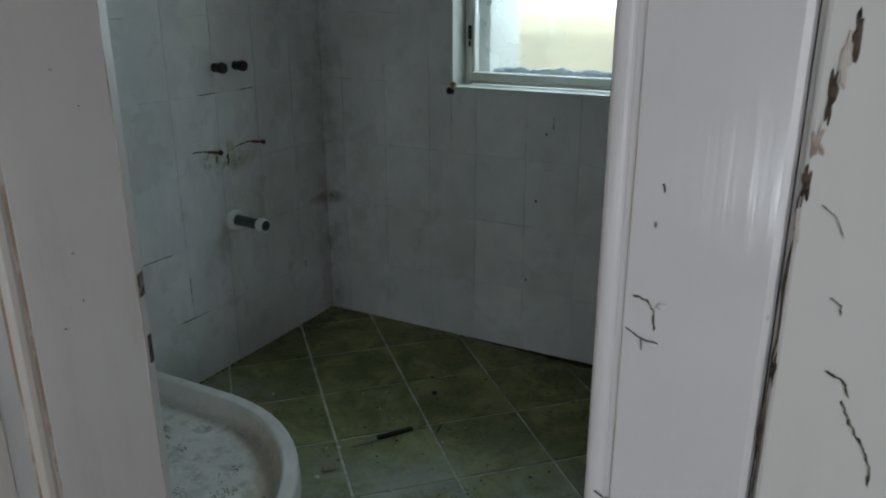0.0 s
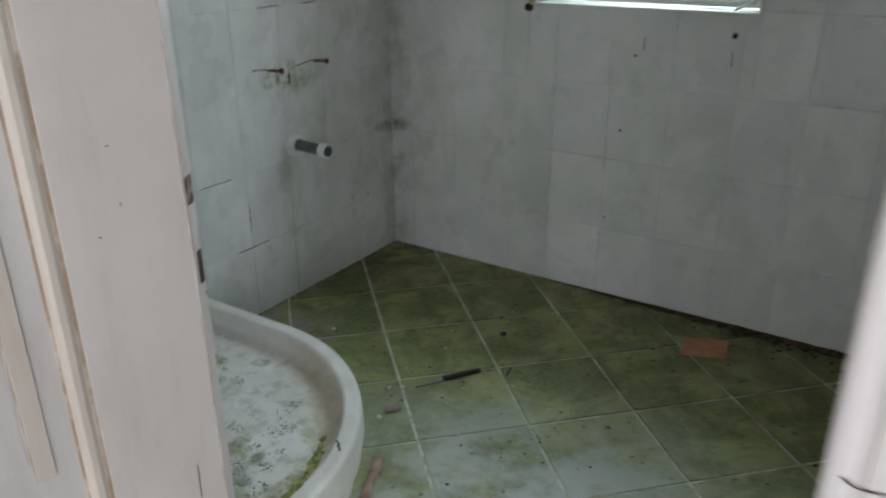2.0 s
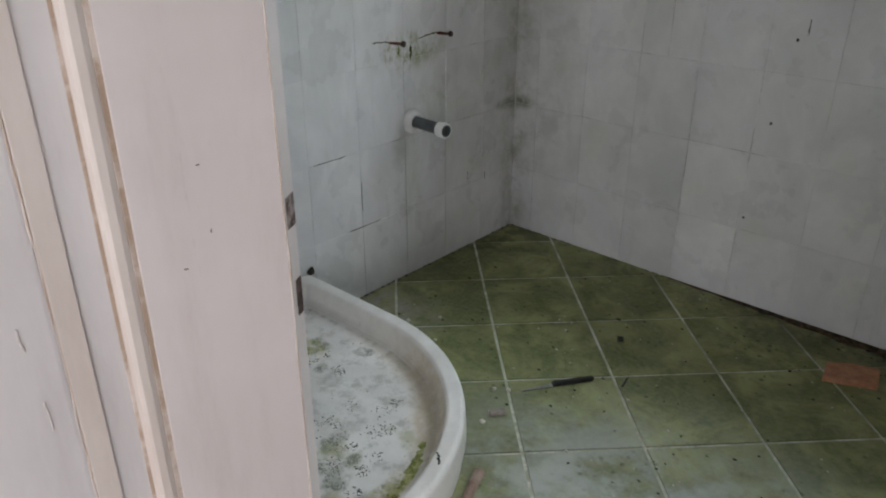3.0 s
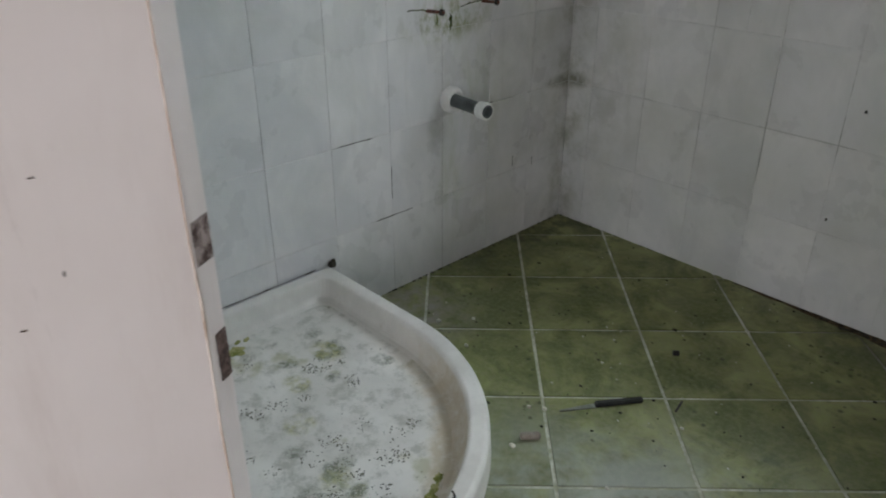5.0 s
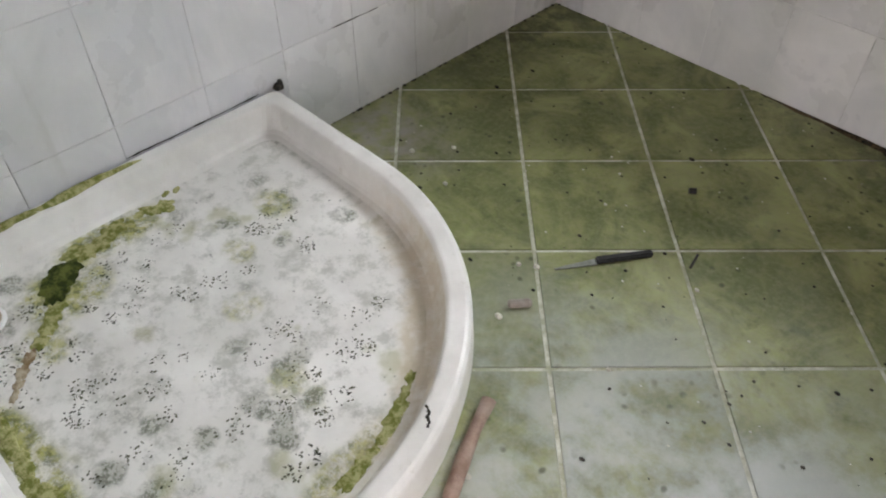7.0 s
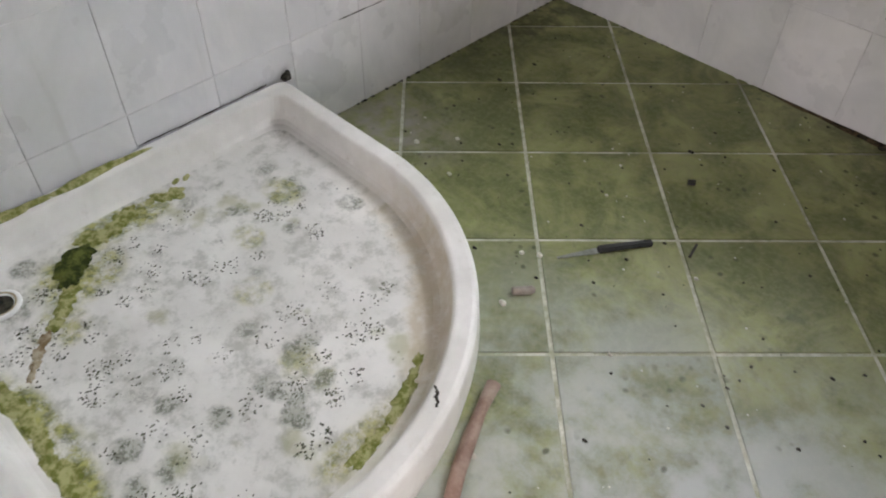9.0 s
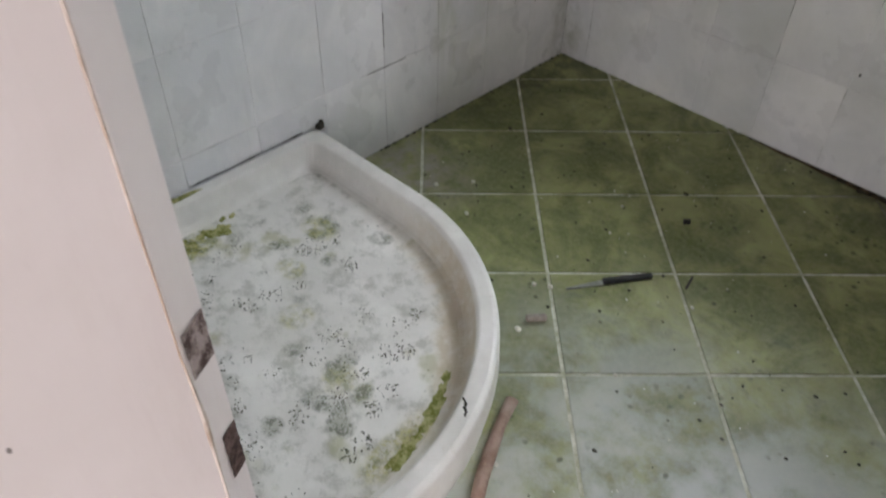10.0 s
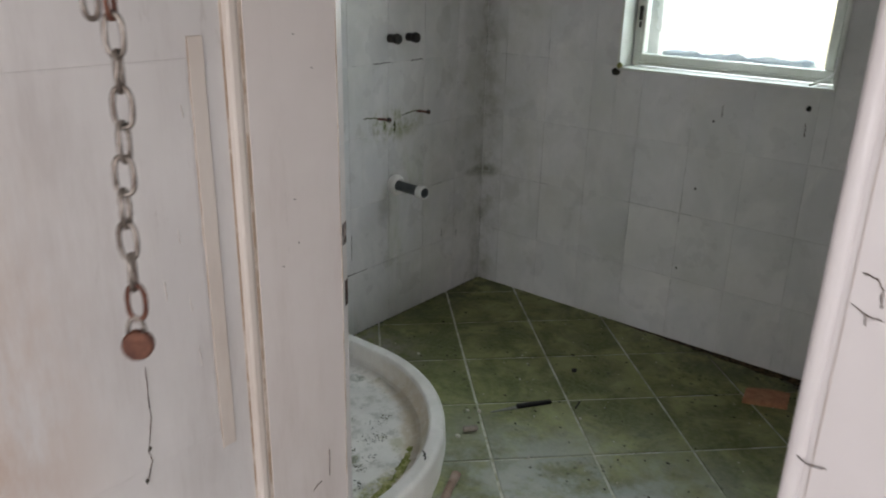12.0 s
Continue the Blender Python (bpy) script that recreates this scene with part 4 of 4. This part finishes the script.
for k, pts in enumerate(([(0.02, 0.2485), (0.16, 0.2485)], [(-0.10, 0.4985), (0.02, 0.4985)], [(0.36, 0.4985), (0.50, 0.502)], [(0.20, 0.9985), (0.30, 0.9985)], [(0.40, 0.9985), (0.47, 0.9985)], [(0.081, 0.3), (0.081, 0.40)], [(0.60, 0.30), (0.602, 0.26)], [(0.70, 0.27), (0.701, 0.24)])):
    tagged(crack([(X0 + 0.0004, y, z) for y, z in pts], 0.0030, (1, 0, 0), "joint_mould", None, 130 + k, BLACK_DIRT), "black mould along a wall tile joint", "stain")

bm = bmesh.new()
rows = []
for i in range(70):
    x = 0.05 + i * 0.0245
    w = (0.006 + 0.036 * min(1, i / 28)) * (1 + 0.5 * noise.noise(Vector((i * 0.35, 4, 1))))
    h = 0.10 * w * (1 + 0.5 * noise.noise(Vector((i * 0.5, 8, 2))))
    rows.append([bm.verts.new((x, Y0 - 0.0005, h)), bm.verts.new((x, Y0 - w * 0.5, h * 0.7)), bm.verts.new((x, Y0 - w, 0.0006))])
for a, b in zip(rows, rows[1:]):
    for k in range(2):
        bm.faces.new((a[k], a[k + 1], b[k + 1], b[k]))
ON_NORTH = []
ON_NORTH.append(tagged(part("dirt_bank", bm, mat_grime("dark_brown_earth", (0.04, 0.030, 0.018), (0.13, 0.095, 0.055), 45), kind="stuff"), "dark brown dirt bank along the foot of the wall", "dirt"))

# ---- loose things on the floor ----
knife = root("knife", (0.12, 0.07, 0.0), "old knife with black handle lying on the floor tiles", "knife")
ka, kb, kc = Vector((0.065, -0.013, 0.003)), Vector((0.112, 0.062, 0.004)), Vector((0.181, 0.160, 0.006))
def bar(a, b, w0, w1, t, bevel=0.0):
    d = (b - a)
    s = Vector((-d.y, d.x, 0)).normalized()
    up = Vector((0, 0, t))
    bm = rings([[a - s * w0, a + s * w0, a + s * w0 + up, a - s * w0 + up], [b - s * w1, b + s * w1, b + s * w1 + up, b - s * w1 + up]], cap=True)
    if bevel:
        bmesh.ops.bevel(bm, geom=bm.edges[:], offset=bevel, segments=2, affect="EDGES")
    return bm
part("blade", local(knife, bar(ka - Vector((0, 0, 0.002)), kb - Vector((0, 0, 0.002)), 0.0025, 0.008, 0.002)), STEEL, knife, "dull stained blade")
part("handle", local(knife, bar(kb - Vector((0, 0, 0.004)), kc - Vector((0, 0, 0.006)), 0.0085, 0.0075, 0.013, 0.003)), BLACK_PLASTIC, knife, "black plastic handle")

frag = tagged(part("tile_fragment", prism([(0.640, 0.655), (0.655, 0.575), (0.782, 0.628), (0.766, 0.715), (0.70, 0.695)], 0.0, 0.018, 0.003), TERRACOTTA), "broken terracotta tile fragment lying on the floor", "tile fragment")

stick = root("wooden_stick", (0.23, -0.44, 0.0), "weathered broken piece of wood leaning along the tray", "wood piece")
pts = [(0.192, -0.345, 0.016), (0.212, -0.400, 0.014), (0.236, -0.455, 0.015), (0.262, -0.510, 0.013), (0.290, -0.555, 0.010)]
bm = tube(pts, 0.012, 10)
for v in bm.verts:
    v.co += Vector((1, 1, 0.6)) * 0.006 * noise.noise(v.co * 30)
    v.co.z = max(v.co.z, 0.001)
    v.co.x -= 0.004
part("shaft", local(stick, bm), WOOD, stick, smooth=True)
part("splinter", local(stick, bar(Vector((0.300, -0.54, 0.001)), Vector((0.318, -0.60, 0.001)), 0.006, 0.001, 0.006)), WOOD, stick)

plug = root("wall_plug", (0.080, -0.136, 0.0), "grey plastic wall plug lying on the tiles", "wall plug")
part("sleeve", local(plug, lathe([(0.006, 0), (0.009, 0.003), (0.0085, 0.030), (0.0095, 0.040), (0.006, 0.046)], Matrix.Translation((0.063, -0.155, 0.0095)) @ pose(0, 0, 0, 0, 90, 49), 12)), mat_plain("grey_brown_plastic", (0.24, 0.20, 0.17), (0.34, 0.30, 0.26), 0.7), plug)
tagged(part("washer", lathe([(0.004, 0.0), (0.009, 0.0), (0.009, 0.002), (0.004, 0.002), (0.004, 0.0)], pose(0.334, -0.54, 0.0), 20, cap=False), PVC_WHITE), "small pale washer lying on the tiles", "washer")
for (x, y), (x2, y2), w in (((0.258, 0.184), (0.249, 0.226), 0.0028), ((0.128, 0.385), (0.140, 0.395), 0.007)):
    tagged(part("nail", tube([(x, y, w), (x2, y2, w)], w, 8), IRON), "short dark nail lying on the floor", "nail")
rng = random.Random(11)
for x, y, s in ((0.068, -0.187, 0.008), (0.005, -0.055, 0.006), (0.035, -0.035, 0.007), (0.30, 0.14, 0.005), (-0.36, 0.13, 0.006), (-0.42, 0.05, 0.008), (0.02, 0.22, 0.004), (-0.02, 0.33, 0.004), (0.29, -0.14, 0.005), (-0.28, 0.02, 0.006), (0.255, -0.47, 0.006), (0.205, -0.62, 0.007)):
    tagged(part("crumb", blob((x, y, s * 0.55), (s, s * 0.8, s * 0.6), x * 9, 2), CRUMB), "pale crumb of mortar on the floor", "crumb", "crumbs on the floor")
bm = bmesh.new()
for i in range(320):
    x, y = rng.uniform(-0.6, 1.1), rng.uniform(-0.9, 0.86)
    if x < 0.30 and y < -0.13:
        continue
    s = rng.uniform(0.0010, 0.0036) * (1.5 if rng.random() < 0.1 else 1)
    join(bm, blob((x, y, s * 0.4), (s * rng.uniform(0.7, 2.0), s, s * 0.6), i, 1))
tagged(part("floor_dirt", bm, BLACK_DIRT, kind="stuff"), "dark specks of dirt scattered over the floor tiles", "dirt")
bm = bmesh.new()
for i in range(130):
    x, y = rng.uniform(-0.5, 1.0), rng.uniform(-0.8, 0.8)
    if x < 0.30 and y < -0.13:
        continue
    s = rng.uniform(0.001, 0.0026)
    join(bm, blob((x, y, s * 0.4), (s * 1.4, s, s * 0.6), i, 1))
tagged(part("plaster_crumbs", bm, CRUMB, kind="stuff"), "tiny pale crumbs scattered over the floor tiles", "crumbs")
bm = bmesh.new()
for i in range(150):
    x = rng.uniform(0.3, 1.6)
    y = Y0 - 0.014 * (x - X0) - abs(rng.gauss(0, 0.045 if x > 0.6 else 0.012)) - 0.003
    s = rng.uniform(0.002, 0.007)
    join(bm, blob((x, y, s * 0.2), (s * 1.5, s, s * 0.5), i, 1))
for i in range(90):
    s = rng.uniform(0.001, 0.003)
    x, y = (rng.uniform(X0, 0.4), Y0 - s) if i % 2 else (X0 + s, rng.uniform(-0.1, Y0))
    join(bm, blob((x, y, s * 0.2), (s * 2, s * 2, s), i, 1))
tagged(part("wall_foot_dirt", bm, BLACK_DIRT, kind="stuff"), "dark dirt heaped along the foot of the walls", "dirt")

# screw holes and old anchors on the window wall
for x, z, s in ((0.626, 0.925, 0.008), (0.30, 0.60, 0.004), (0.27, 0.29, 0.0035), (0.33, 0.845, 0.004)):
    ON_NORTH.append(tagged(part("screw_hole", blob((x, Y0 - 0.001, z), (s, 0.003, s * 1.2), x), BLACK_DIRT), "small dark screw hole in the wall tiles", "screw hole", "screw holes"))
for x, z in ((0.355, 0.905), (0.625, 0.88)):
    ON_NORTH.append(tagged(crack([(x, Y0, z), (x + 0.002, Y0, z - 0.045)], 0.003, (0, -1, 0), "rust_run", None, x * 50, CRACK), "thin dark run on the wall tiles", "stain"))

# the window wall runs slightly out of square
SKEW = Matrix.Translation((X0, Y0, 0)) @ Matrix.Rotation(-0.014, 4, "Z") @ Matrix.Translation((-X0, -Y0, 0))
for ob in [wall_north, window, *ON_NORTH]:
    ob.matrix_world = SKEW @ ob.matrix_basis

# ---- wall tiles and floor tiles ----
TILE_MESHES = {}


def tile_object(name, key, make, material, parent, at):
    """A piece that shares its mesh with alike pieces."""
    if key not in TILE_MESHES:
        me = bpy.data.meshes.new(name)
        bm = make()
        bm.to_mesh(me)
        bm.free()
        me.materials.append(material)
        TILE_MESHES[key] = me
    ob = new(name, TILE_MESHES[key])
    ob.location = at
    ob.parent = parent
    return ob


def slab(w, h, axis):
    """A wall tile with eased edges, its back on the wall; axis x: lies on the pipe wall, y: on the window wall."""
    e = 0.0008
    def loop(i, d):
        pts = [(i, i), (w - i, i), (w - i, h - i), (i, h - i)]
        return [Vector((d, p, q)) if axis == "x" else Vector((p, -d, q)) for p, q in pts]
    return rings([loop(0, 0), loop(0, TP - e), loop(e, TP)], cap=True)


GAP = 0.0017
rng = random.Random(5)


def cuts(lo, hi, start, step):
    """Joint lines between two ends."""
    first = start + math.ceil((lo - start) / step - 1e-6) * step
    out_ = [lo]
    v = first
    while v < hi - 1e-6:
        if v - out_[-1] > 0.012:
            out_.append(v)
        v += step
    out_.append(hi)
    return out_


for a, b in zip(cuts(YD + DW, Y0, 0.081, 0.2), cuts(YD + DW, Y0, 0.081, 0.2)[1:]):
    for c, d in zip(cuts(0.0, H, 0.2485, 0.25), cuts(0.0, H, 0.2485, 0.25)[1:]):
        w, h = round(b - a - GAP, 4), round(d - c - GAP, 4)
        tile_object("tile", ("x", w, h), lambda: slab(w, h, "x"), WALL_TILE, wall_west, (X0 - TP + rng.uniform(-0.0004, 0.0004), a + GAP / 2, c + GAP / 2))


def minus(r, hole):
    """A tile's rectangle outside the window opening, as up to four pieces."""
    x0, x1, z0, z1 = r
    a0, a1, b0, b1 = hole
    if x1 <= a0 or x0 >= a1 or z1 <= b0 or z0 >= b1:
        return [r]
    bits = [(x0, a0, z0, z1), (a1, x1, z0, z1), (max(x0, a0), min(x1, a1), z0, b0), (max(x0, a0), min(x1, a1), b1, z1)]
    return [q for q in bits if q[1] - q[0] > 0.006 and q[3] - q[2] > 0.006]


xs, zs = cuts(X0, X1, 0.4545, 0.2), cuts(0.0, H, 0.2485, 0.25)
for a, b in zip(xs, xs[1:]):
    for c, d in zip(zs, zs[1:]):
        for x0, x1, z0, z1 in minus((a, b, c, d), (WX0 - 0.005, WX1 + 0.005, WZ0 - 0.003, WZ1)):
            w, h = round(x1 - x0 - GAP, 4), round(z1 - z0 - GAP, 4)
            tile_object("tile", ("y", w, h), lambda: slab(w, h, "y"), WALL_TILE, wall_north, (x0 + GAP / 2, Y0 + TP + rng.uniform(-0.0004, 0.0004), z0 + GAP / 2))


def clip(poly, keep):
    """Cut a plan polygon by a half plane a*x + b*y <= c."""
    a, b, c = keep
    res = []
    for p, q in zip(poly, poly[1:] + poly[:1]):
        dp, dq = a * p[0] + b * p[1] - c, a * q[0] + b * q[1] - c
        if dp <= 0:
            res.append(p)
        if dp * dq < 0:
            t = dp / (dp - dq)
            res.append((p[0] + t * (q[0] - p[0]), p[1] + t * (q[1] - p[1])))
    return res


S, FG = 0.30, 0.0085
D = math.sqrt(0.5)
for i in range(-9, 10):
    for j in range(-9, 10):
        u0, u1, v0, v1 = i * S + FG / 2, (i + 1) * S - FG / 2, j * S + FG / 2, (j + 1) * S - FG / 2
        poly = [((u + v) * D, (u - v) * D) for u, v in ((u0, v0), (u0, v1), (u1, v1), (u1, v0))]
        full = True
        for half in ((-1, 0, -X0), (1, 0, X1), (0, 1, Y0), (0, -1, -(YD + DW))):
            cut = clip(poly, half)
            full = full and cut == poly
            poly = cut
            if len(poly) < 3:
                break
        if len(poly) < 3:
            continue
        cx, cy = sum(p[0] for p in poly) / len(poly), sum(p[1] for p in poly) / len(poly)
        shape = [(x - cx, y - cy) for x, y in poly]
        area = abs(sum(p[0] * q[1] - q[0] * p[1] for p, q in zip(shape, shape[1:] + shape[:1]))) / 2
        if area < 0.0004:
            continue
        key = ("f",) if full else ("f", i, j)
        def floor_piece(shape=shape):
            k = [(x * (1 - 0.0016 / max(0.02, math.hypot(x, y))), y * (1 - 0.0016 / max(0.02, math.hypot(x, y)))) for x, y in shape]
            return rings([[Vector((x, y, -0.004)) for x, y in shape], [Vector((x, y, -0.0012)) for x, y in shape], [Vector((x, y, 0.0)) for x, y in k]], cap=True)
        tile_object("tile", key, floor_piece, FLOOR_TILE, floor, (cx, cy, rng.uniform(-0.0003, 0.0003)))
